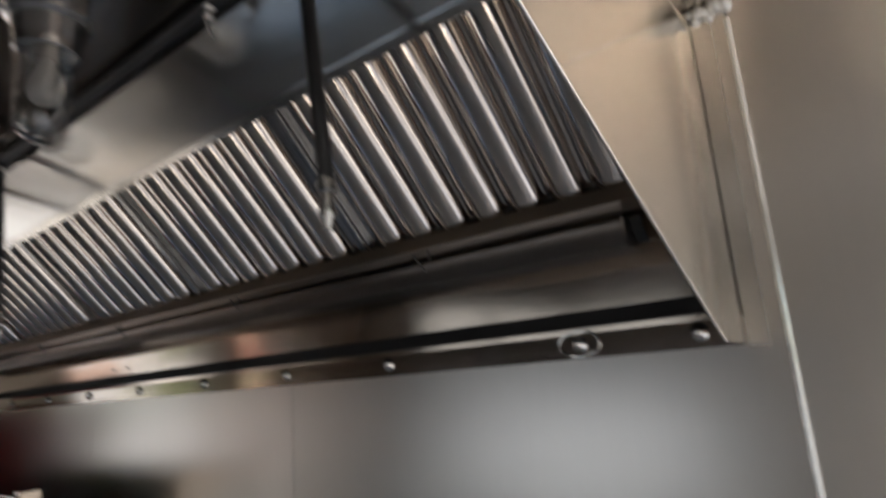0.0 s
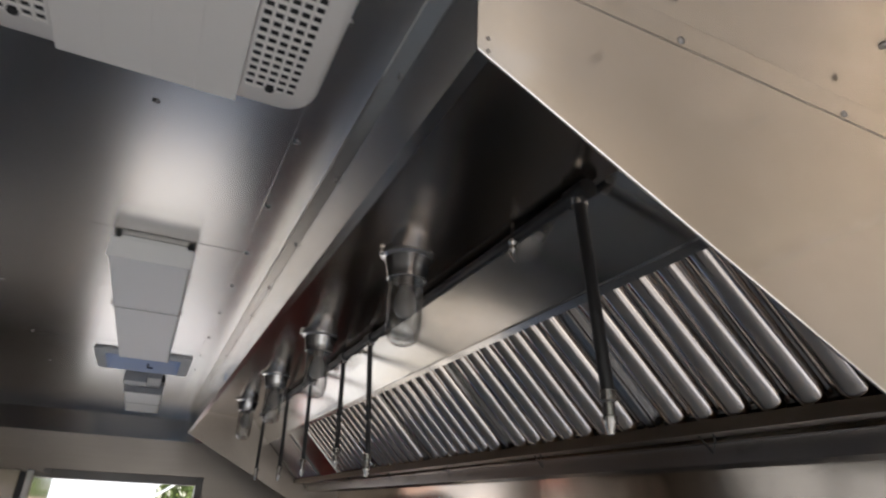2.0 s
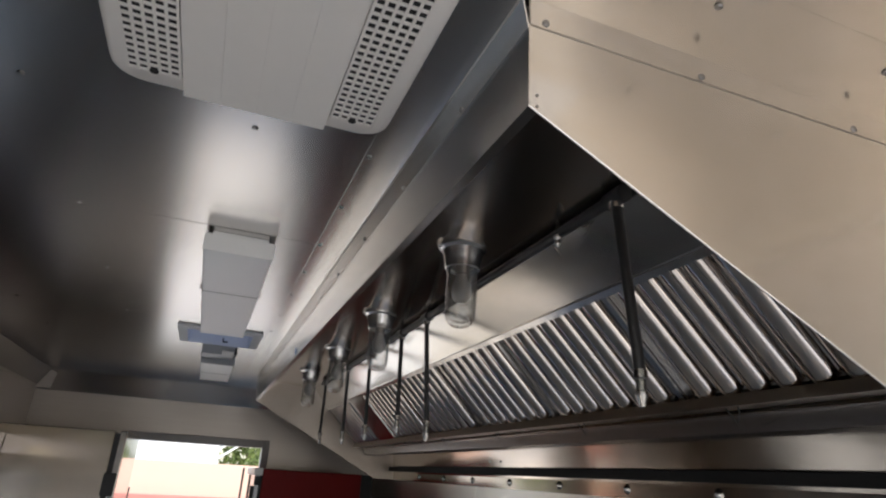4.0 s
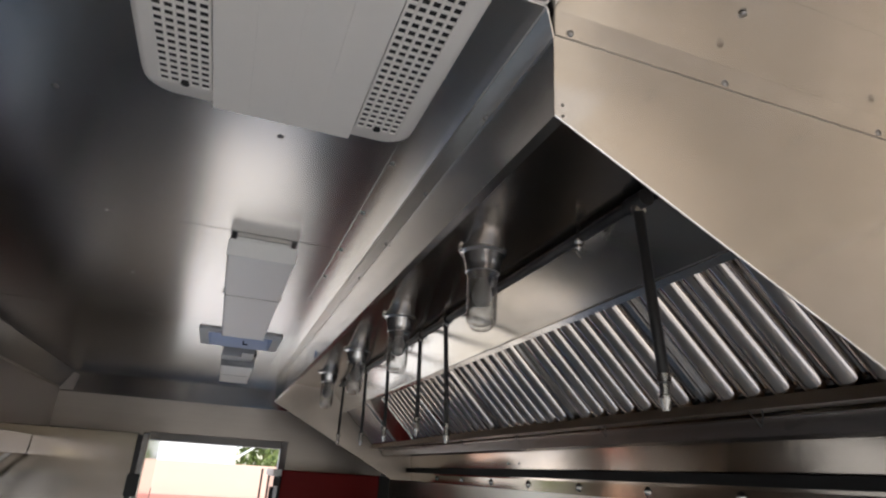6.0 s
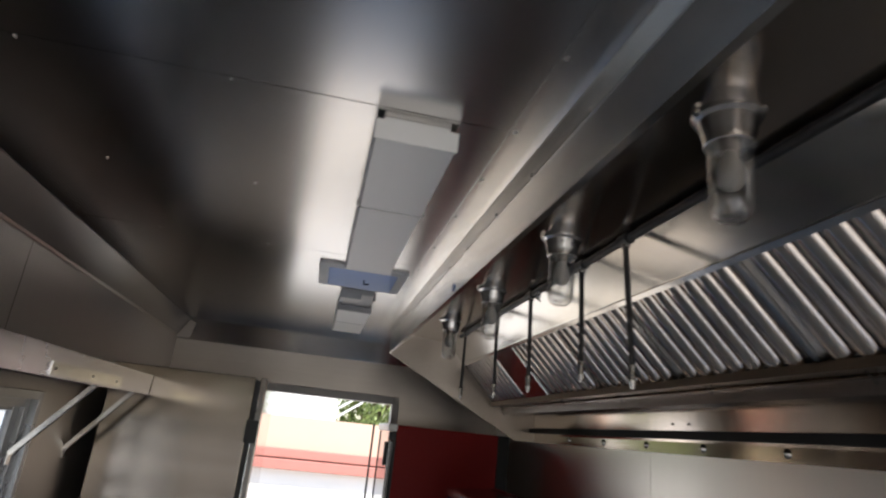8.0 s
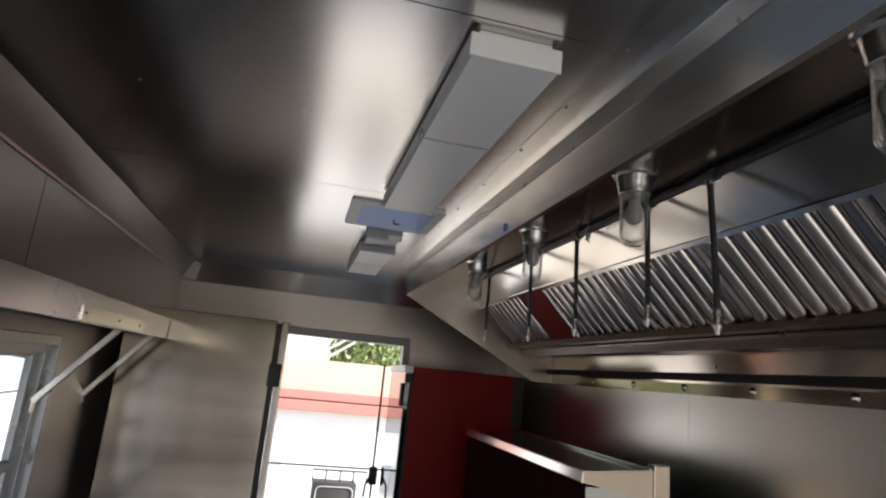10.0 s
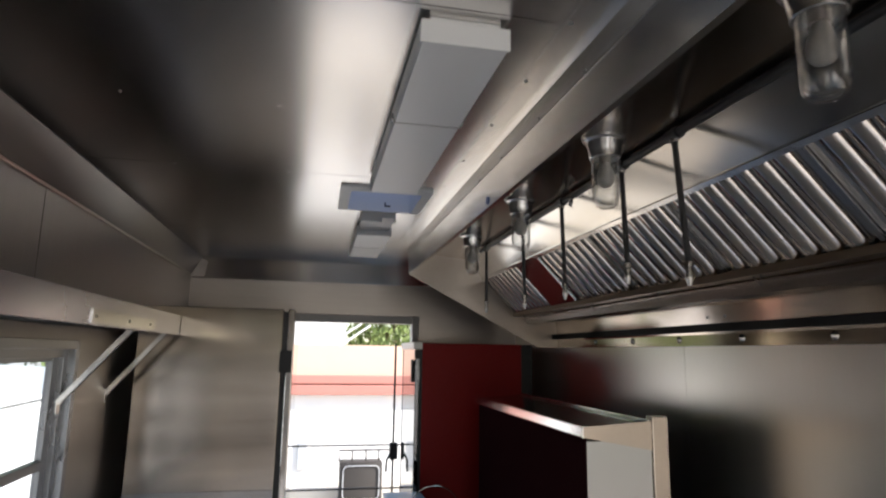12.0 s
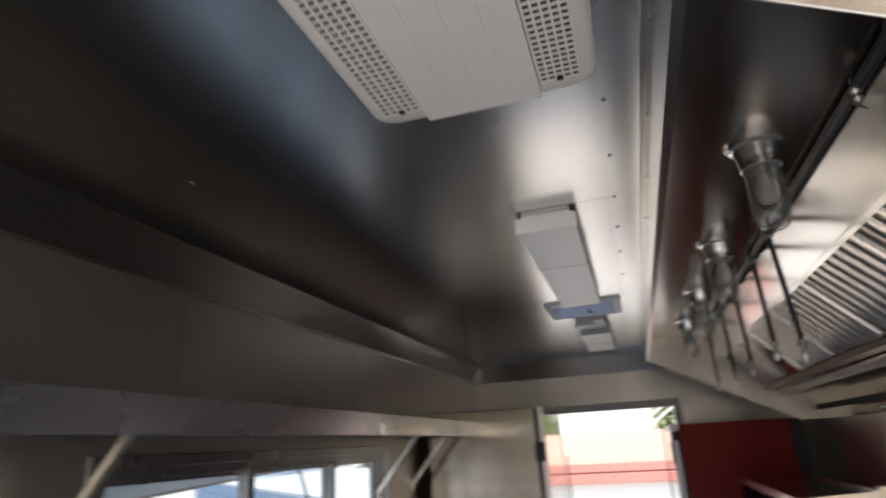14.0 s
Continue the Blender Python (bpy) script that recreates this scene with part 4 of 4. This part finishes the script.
make_window("window_1", "aluminium sliding serving window with clear panes", WIN,
            ((1.135, 1.800, -1.300, 0.040, None), (1.755, 2.400, -1.275, 0.040, None), (2.355, 2.910, -1.300, 0.048, 1.11)))

# ---- upright stainless fridge ----
FX0, FX1, FY0, FY1, FZ = -1.190, -0.540, 3.490, 4.20, 1.713
fr = thing("upright_fridge", "upright stainless steel fridge standing beside the wall", "fridge", at=((FX0 + FX1) / 2, (FY0 + FY1) / 2, FLOOR))
FB = Matrix.Translation(-Vector(fr.location))


def fr_part(name, bm, material, label="", parent=None):
    bm.transform(FB)
    return part(name, bm, material, parent or fr, label)


fr_part("body", box(FX0, FY0, FLOOR + 0.08, FX1, FY1, FZ, bevel=0.004), M_FRIDGE)
fr_part("side_seam", box(FX0 + 0.004, FY0 - 0.0015, 1.441, FX1 - 0.004, FY0, 1.4435), M_FRIDGE)
# added dark sheet in place of a reflection low in the fridge side
fr_part("reflection_band", box(FX0 + 0.003, FY0 - 0.003, FLOOR + 0.081, FX1 - 0.003, FY0, 0.876, bevel=0.001), M_TOPPAN, "dark low band standing in for a reflection in the side")
fr_part("gasket", box(FX1, FY0 + 0.006, FLOOR + 0.12, FX1 + 0.022, FY1 - 0.006, FZ - 0.012), M_BLACK, "black door gasket")
door = fr_part("door", box(FX1 + 0.022, FY0 - 0.002, FLOOR + 0.11, FX1 + 0.056, FY1 - 0.002, FZ + 0.002, bevel=0.006), M_MIRROR, "polished steel door")
fr_part("hinge", box(FX1 - 0.008, FY0 - 0.012, 1.410, FX1 + 0.050, FY0 + 0.03, 1.515, bevel=0.004), M_BLACK, "black plastic hinge cover", door)
for x in (FX0 + 0.05, FX1 - 0.05):
    for y in (FY0 + 0.05, FY1 - 0.05):
        fr_part("foot", lathe([(0, 0), (0.018, 0), (0.018, 0.085), (0, 0.085)], 12, (x, y, FLOOR)), M_BLACK)

# ---- red cabinet ----
RX0, RX1, RY0, RY1, RZ = 0.239, 0.945, 4.26, 4.82, 1.575
rc = thing("red_cooler", "red enamelled upright cooler standing beside the rear doorway", "cooler", at=((RX0 + RX1) / 2, (RY0 + RY1) / 2, FLOOR))
RB = Matrix.Translation(-Vector(rc.location))


def rc_part(name, bm, material, label="", parent=None):
    bm.transform(RB)
    return part(name, bm, material, parent or rc, label)


rc_part("body", box(RX0 + 0.045, RY0, FLOOR + 0.01, RX1, RY1, RZ, bevel=0.008), M_RED)
rc_part("door_seal", box(RX0 + 0.030, RY0 + 0.004, FLOOR + 0.05, RX0 + 0.046, RY1 - 0.004, RZ - 0.016), M_BLACK)
dr = rc_part("door", box(RX0, RY0 - 0.002, FLOOR + 0.05, RX0 + 0.030, RY1, RZ - 0.012, bevel=0.004), M_DARKGLASS, "dark glass door")
rc_part("top_rail", box(RX0 - 0.012, RY0 - 0.004, RZ - 0.040, RX0 + 0.045, RY1, RZ + 0.004, bevel=0.004), M_WHITEMET, "", dr)
rc_part("handle", box(RX0 - 0.020, RY0 + 0.02, 1.33, RX0, RY0 + 0.05, 1.47, bevel=0.004), M_BLACK, "", dr)
rc_part("latch", box(RX0 - 0.004, RY0 - 0.010, 1.475, RX0 + 0.042, RY0 + 0.01, 1.53, bevel=0.003), M_BLACK, "", dr)

# ---- stainless cooking appliance under the hood ----
EX0, EX1, EY0, EY1 = 0.553, 0.815, 2.49, 3.90
eq = thing("cooking_appliance", "tall stainless cooking appliance with a dark shiny top under the hood", "appliance", at=(0.7, 3.1, FLOOR))
EB = Matrix.Translation(-Vector(eq.location))


def eq_part(name, bm, material, label="", parent=None):
    bm.transform(EB)
    return part(name, bm, material, parent or eq, label)


eq_part("body", box(EX0 + 0.012, EY0 + 0.010, FLOOR + 0.10, EX1 - 0.004, EY1 - 0.004, 1.215), M_NEARBLACK)
eq_part("front_panel", box(EX0 + 0.006, EY0 + 0.004, FLOOR + 0.10, EX0 + 0.012, EY1, 1.226), M_DARKFRONT, "front panel coloured like the dark red reflection in it")
eq_part("side_panel", box(EX0 + 0.012, EY0 + 0.003, FLOOR + 0.10, EX1 - 0.001, EY0 + 0.010, 1.216), M_BRIGHT, "bright polished side panel")
top = eq_part("top", sheet([(EX0 + 0.006, 1.262), (EX1 - 0.001, 1.280)], -0.004, EY0 + 0.006, EY1), M_TOPPAN, "dark reflecting top")
eq_part("front_lip", along_y([(EX0 - 0.004, 1.228), (EX0 - 0.006, 1.232), (EX0 - 0.003, 1.264), (EX0 + 0.001, 1.268), (EX0 + 0.006, 1.266), (EX0 + 0.0055, 1.228)], EY0 + 0.001, EY1), M_CHROME, "bright folded front lip", top)
eq_part("end_cap", plate([(EX0 + 0.002, 1.266), (EX0 + 0.002, 1.229), (EX1, 1.183), (EX1, 1.284)], 1, EY0, 0.0028), M_BACKP, "brownish steel wedge", top)
eq_part("rear_rim", box(EX1 - 0.012, EY0 + 0.006, 1.281, EX1 - 0.002, EY1, 1.290, bevel=0.002), M_CHROME, "", top)
eq_part("rear_panel", box(EX1 + 0.001, EY0 - 0.006, FLOOR + 0.10, EX1 + 0.062, EY0 + 0.040, 1.302, bevel=0.003), M_BACKP, "plain brownish steel rear post")
eq_part("rear_panel", box(EX1 + 0.010, EY0 + 0.041, FLOOR + 0.10, EX1 + 0.050, EY1 - 0.004, 1.250), M_NEARBLACK)
for x in (EX0 + 0.05, EX1 - 0.04):
    for y in (EY0 + 0.06, EY1 - 0.06):
        eq_part("leg", lathe([(0, 0), (0.020, 0), (0.020, 0.1), (0, 0.1)], 12, (x, y, FLOOR)), M_SCREW)

# ---- bins by the doorway ----
bin_ = thing("black_bin", "tall black bin with a raised wire bail handle", "bin", at=(0.25, 3.62, FLOOR))
part("bucket", lathe([(0, 0), (0.105, 0), (0.130, 0.82), (0.137, 0.825), (0.137, 0.84), (0.124, 0.84), (0.100, 0.01), (0, 0.01)], 24), M_BLACK, bin_, smooth=True)
part("bail", tube([(0.128 * math.cos(radians(a)), 0.0, 0.83 + 0.115 * math.sin(radians(a))) for a in range(0, 181, 12)], 0.003, 8), M_CHROME, bin_, "thin wire bail", True)
tub = thing("blue_tub", "lidded pale blue plastic tub on the floor by the doorway", "tub", at=(0.17, 4.10, FLOOR))
bm = bmesh.new()
lay = [[bm.verts.new((x, y, z)) for x, y in rounded(-w, -d, w, d, 0.03, 4)] for w, d, z in ((0.07, 0.10, 0), (0.10, 0.13, 0.75), (0.112, 0.142, 0.75), (0.112, 0.142, 0.77), (0.095, 0.125, 0.77), (0.065, 0.095, 0.02))]
for a, b in zip(lay, lay[1:]):
    for i in range(len(a)):
        bm.faces.new((a[i], a[(i + 1) % len(a)], b[(i + 1) % len(a)], b[i]))
bm.faces.new(lay[0])
bm.faces.new(lay[-1])
part("shell", bm, M_TUB, tub, smooth=True)
part("lid", plate(rounded(-0.116, -0.146, 0.116, 0.146, 0.032, 4), 2, 0.771, 0.010), M_TUB, tub, "shiny pale blue lid")

# ---- outside ----
GZ = -0.85
bm = bmesh.new()
bmesh.ops.create_grid(bm, x_segments=2, y_segments=2, size=400, matrix=Matrix.Translation((0, 0, GZ)))
tagged(part("ground", bm, M_GROUND), "pale concrete yard", "ground", kind="structure")

HY = 9.0
house = thing("low_building", "low white building with red ledge and peach parapet", "building", at=(0.5, HY, GZ))
HBM = Matrix.Translation((-0.5, -HY, -GZ))


def house_part(name, bm, material, label=""):
    bm.transform(HBM)
    return part(name, bm, material, house, label)


house_part("wall", box(-1.8, HY, GZ, 7, HY + 0.3, 0.93), M_STUCCO)
house_part("ledge", box(-1.9, HY - 0.12, 0.93, 7.1, HY + 0.3, 1.06, bevel=0.01), M_REDBAND, "red painted ledge")
house_part("upper_ledge", box(-1.9, HY - 0.10, 1.075, 7.1, HY + 0.3, 1.19, bevel=0.01), M_REDBAND)
house_part("parapet", box(-1.8, HY + 0.0, 1.19, 7, HY + 0.3, 1.60), M_PEACH, "peach painted parapet")
house_part("base_course", box(-1.8, HY - 0.5, GZ, 7, HY, -0.20, bevel=0.01), M_GROUND, "pale raised concrete base")
house_part("wall_box", box(-0.55, HY - 0.03, -0.04, -0.42, HY, 0.30, bevel=0.004), M_GREYPL, "small grey wall box")

far = thing("white_building", "tall plain white building in bright sun", "building", at=(-2, 16, GZ))
bm = box(-6, 16, GZ, 0.33, 20, 5.0)
bm.transform(Matrix.Translation((2, -16, -GZ)))
part("wall", bm, M_STUCCO, far)

crate = thing("grey_cabinet", "grey metal cabinet with a rounded pale rim outside", "cabinet", at=(0.24, 8.2, GZ))
CBM = Matrix.Translation((-0.24, -8.2, -GZ))


def crate_part(name, bm, material, label=""):
    bm.transform(CBM)
    return part(name, bm, material, crate, label, True)


crate_part("body", box(-0.02, 8.2, GZ, 0.50, 8.46, 0.17, bevel=0.01), M_GREYBOX)
pts = [(x, 8.19, z) for x, z in rounded(0.02, -0.26, 0.46, 0.13, 0.06, 4)]
crate_part("rim", tube(pts, 0.006, 8, closed=True), M_GREYPL, "pale rounded rim")
bm = tube([(-0.03, 8.3, 0.17), (-0.03, 8.3, 0.30), (0.62, 8.3, 0.30), (0.62, 8.3, 0.17)], 0.012, 8)
for x in (0.13, 0.30, 0.46):
    tube([(x, 8.3, 0.17), (x, 8.3, 0.30)], 0.010, 8, bm)
crate_part("rail", bm, M_GREYBOX)

# screen door standing in the doorway
sd = thing("screen_door", "thin black framed screen door standing open outside", "door", at=(0.1, 5.02, FLOOR))
SBM = Matrix.Translation((-0.1, -5.02, -FLOOR))


def sd_part(name, bm, material, label=""):
    bm.transform(SBM)
    return part(name, bm, material, sd, label)


sd_part("stile", box(0.205, 5.01, FLOOR, 0.219, 5.03, 1.575, bevel=0.002), M_BLACK)
sd_part("stile", box(-0.555, 5.01, FLOOR, -0.543, 5.03, 1.40, bevel=0.002), M_BLACK)
sd_part("rail", box(-0.543, 5.012, 0.838, 0.35, 5.026, 0.848), M_BLACK)
sd_part("rail", box(-0.543, 5.012, 0.538, 0.35, 5.026, 0.548), M_BLACK)
sd_part("latch", box(0.185, 4.995, 0.74, 0.245, 5.04, 0.86, bevel=0.01), M_BLACK, "black latch with lever")
sd_part("lever", tube([(0.19, 5.0, 0.79), (0.165, 4.99, 0.74), (0.16, 4.99, 0.66)], 0.008, 8), M_BLACK)

# awning over the serving window, blue shed across the yard
flap = thing("awning", "pale awning raised over the serving window", "awning", at=(WALL_L - 0.1, 2.0, 1.6))
FM = Matrix.Translation((-WALL_L + 0.1, -2.0, -1.6))
bm = bmesh.new()
grid = []
for i in range(9):
    u = i / 8
    row = []
    for k in range(5):
        v = k / 4
        y = 0.9 + (3.75 - 0.25 * v) * u + 0.25 * v * u
        zo = 1.29 + 0.20 * u
        row.append((WALL_L - 0.085 - 0.93 * v, y, 1.615 * (1 - v) + zo * v - 0.02 * math.sin(math.pi * v)))
    grid.append(row)
lower = [[bm.verts.new(p) for p in row] for row in grid]
upper = [[bm.verts.new((x, y, z + 0.012)) for x, y, z in row] for row in grid]
for i in range(8):
    for k in range(4):
        bm.faces.new((lower[i][k], lower[i + 1][k], lower[i + 1][k + 1], lower[i][k + 1]))
        bm.faces.new((upper[i][k], upper[i][k + 1], upper[i + 1][k + 1], upper[i + 1][k]))
bm.transform(FM)
part("panel", bm, M_AWNING, flap, smooth=True)
bm = tube([(x, y, z + 0.004) for x, y, z in (row[4] for row in grid)], 0.016, 8)
bm.transform(FM)
part("hem", bm, M_HEM, flap, "tan outer hem", True)
bm = tube([(-1.36, 2.66, 0.80), (-2.02, 3.36, 1.47)], 0.009, 8)
bm.transform(FM)
part("strut", bm, M_BLACK, flap, "thin dark strut", True)
shed = thing("blue_shed", "low blue boarded shed with a white roof across the yard", "shed", at=(-4.20, 9.00, GZ))
SHED = Matrix.Rotation(radians(135.5), 4, "Z")
BOARD = to_mesh("board", box(0, -0.03, 0, 20, 0.03, 0.30, bevel=0.006), M_BLUEWALL)
for i in range(5):
    shared("board", BOARD, shed, SHED @ pose(0, 0.012 * (i % 2), 0.04 + i * 0.31))
for x in (0.06, 4.0, 8.0, 12.0, 16.0, 19.9):
    part("post", box(x - 0.05, -0.13, 0, x + 0.05, -0.035, 1.6), M_GREYBOX, shed).matrix_local = SHED
bm = plate([(0.12, 1.60), (0.12, 1.66), (-1.9, 2.01), (-1.9, 1.95)], 0, -0.1, 20.3)
part("roof", bm, M_STUCCO, shed, "white sloping roof").matrix_local = SHED
part("rear_wall", box(0.10, -1.8, 0, 20, -1.7, 1.90), M_BLUEWALL, shed).matrix_local = SHED
part("end_wall", plate([(-1.8, 0), (-0.04, 0), (-0.04, 1.60), (-1.8, 1.90)], 0, -0.02, 0.10), M_STUCCO, shed, "white end wall").matrix_local = SHED


# two pale roof struts seen past the parapet
for k, (p, q) in enumerate((((-0.25, 14.0, 1.36), (0.80, 14.0, 2.10)), ((-0.25, 14.0, 1.56), (0.60, 14.0, 2.13)))):
    strut = thing("roof_strut", "pale slanting roof strut beyond the parapet", "strut", "roof struts", at=(p[0], p[1], GZ))
    bm = tube([p, q], 0.022, 8)
    tube([p, (p[0], p[1], GZ)], 0.022, 8, bm)
    bm.transform(Matrix.Translation((-p[0], -p[1], -GZ)))
    part("bar", bm, M_STUCCO, strut, smooth=True)


# trees
def leaf_crown(name, centre, radius, count, parent, seed):
    rnd = random.Random(seed)
    bm = bmesh.new()
    for _ in range(count):
        while True:
            p = Vector([rnd.uniform(-1, 1) for _ in range(3)])
            if 0.25 < p.length < 1:
                break
        lump = noise.noise(p * 2.3 + Vector((seed, 0, 0)))
        if lump < -0.12:
            continue
        p = Vector((p.x * radius[0], p.y * radius[1], p.z * radius[2])) * (0.85 + 0.35 * lump)
        m = Matrix.Translation(Vector(centre) + p) @ Euler([rnd.uniform(0, 6.3) for _ in range(3)]).to_matrix().to_4x4()
        s = rnd.uniform(0.06, 0.13)
        bm.faces.new([bm.verts.new(m @ Vector(q)) for q in ((-s, 0, 0), (0, -s * 0.4, 0.01), (s, 0, 0), (0, s * 0.4, 0.01))])
    return part(name, bm, M_LEAF, parent)


def tree(at, height, radius, seed, count):
    t = thing("tree", "leafy green tree in the sun beyond the wall", "tree", at=at)
    bm = tube([(0, 0, 0), (0.05, 0.02, height * 0.35), (-0.04, 0.05, height * 0.7)], 0.13, 10)
    for i in range(6):
        a = i * 1.1
        tube([(0.03, 0.02, height * (0.4 + 0.05 * i)), (radius[0] * 0.6 * math.cos(a), radius[1] * 0.6 * math.sin(a), height * (0.65 + 0.06 * i))], 0.045, 6, bm)
    part("trunk", bm, M_BARK, t, smooth=True)
    leaf_crown("crown", (0, 0, height * 0.78), radius, count, t, seed)


tree((1.5, 17.5, GZ), 4.2, (2.0, 1.6, 1.5), 3, 6500)
tree((4.6, 19.0, GZ), 4.6, (2.2, 1.8, 1.7), 8, 4200)
tree((-6.6, 16.5, GZ), 4.4, (2.2, 1.8, 1.9), 5, 5200)
tree((-10.2, 18.6, GZ), 4.2, (2.4, 1.8, 1.8), 11, 4600)
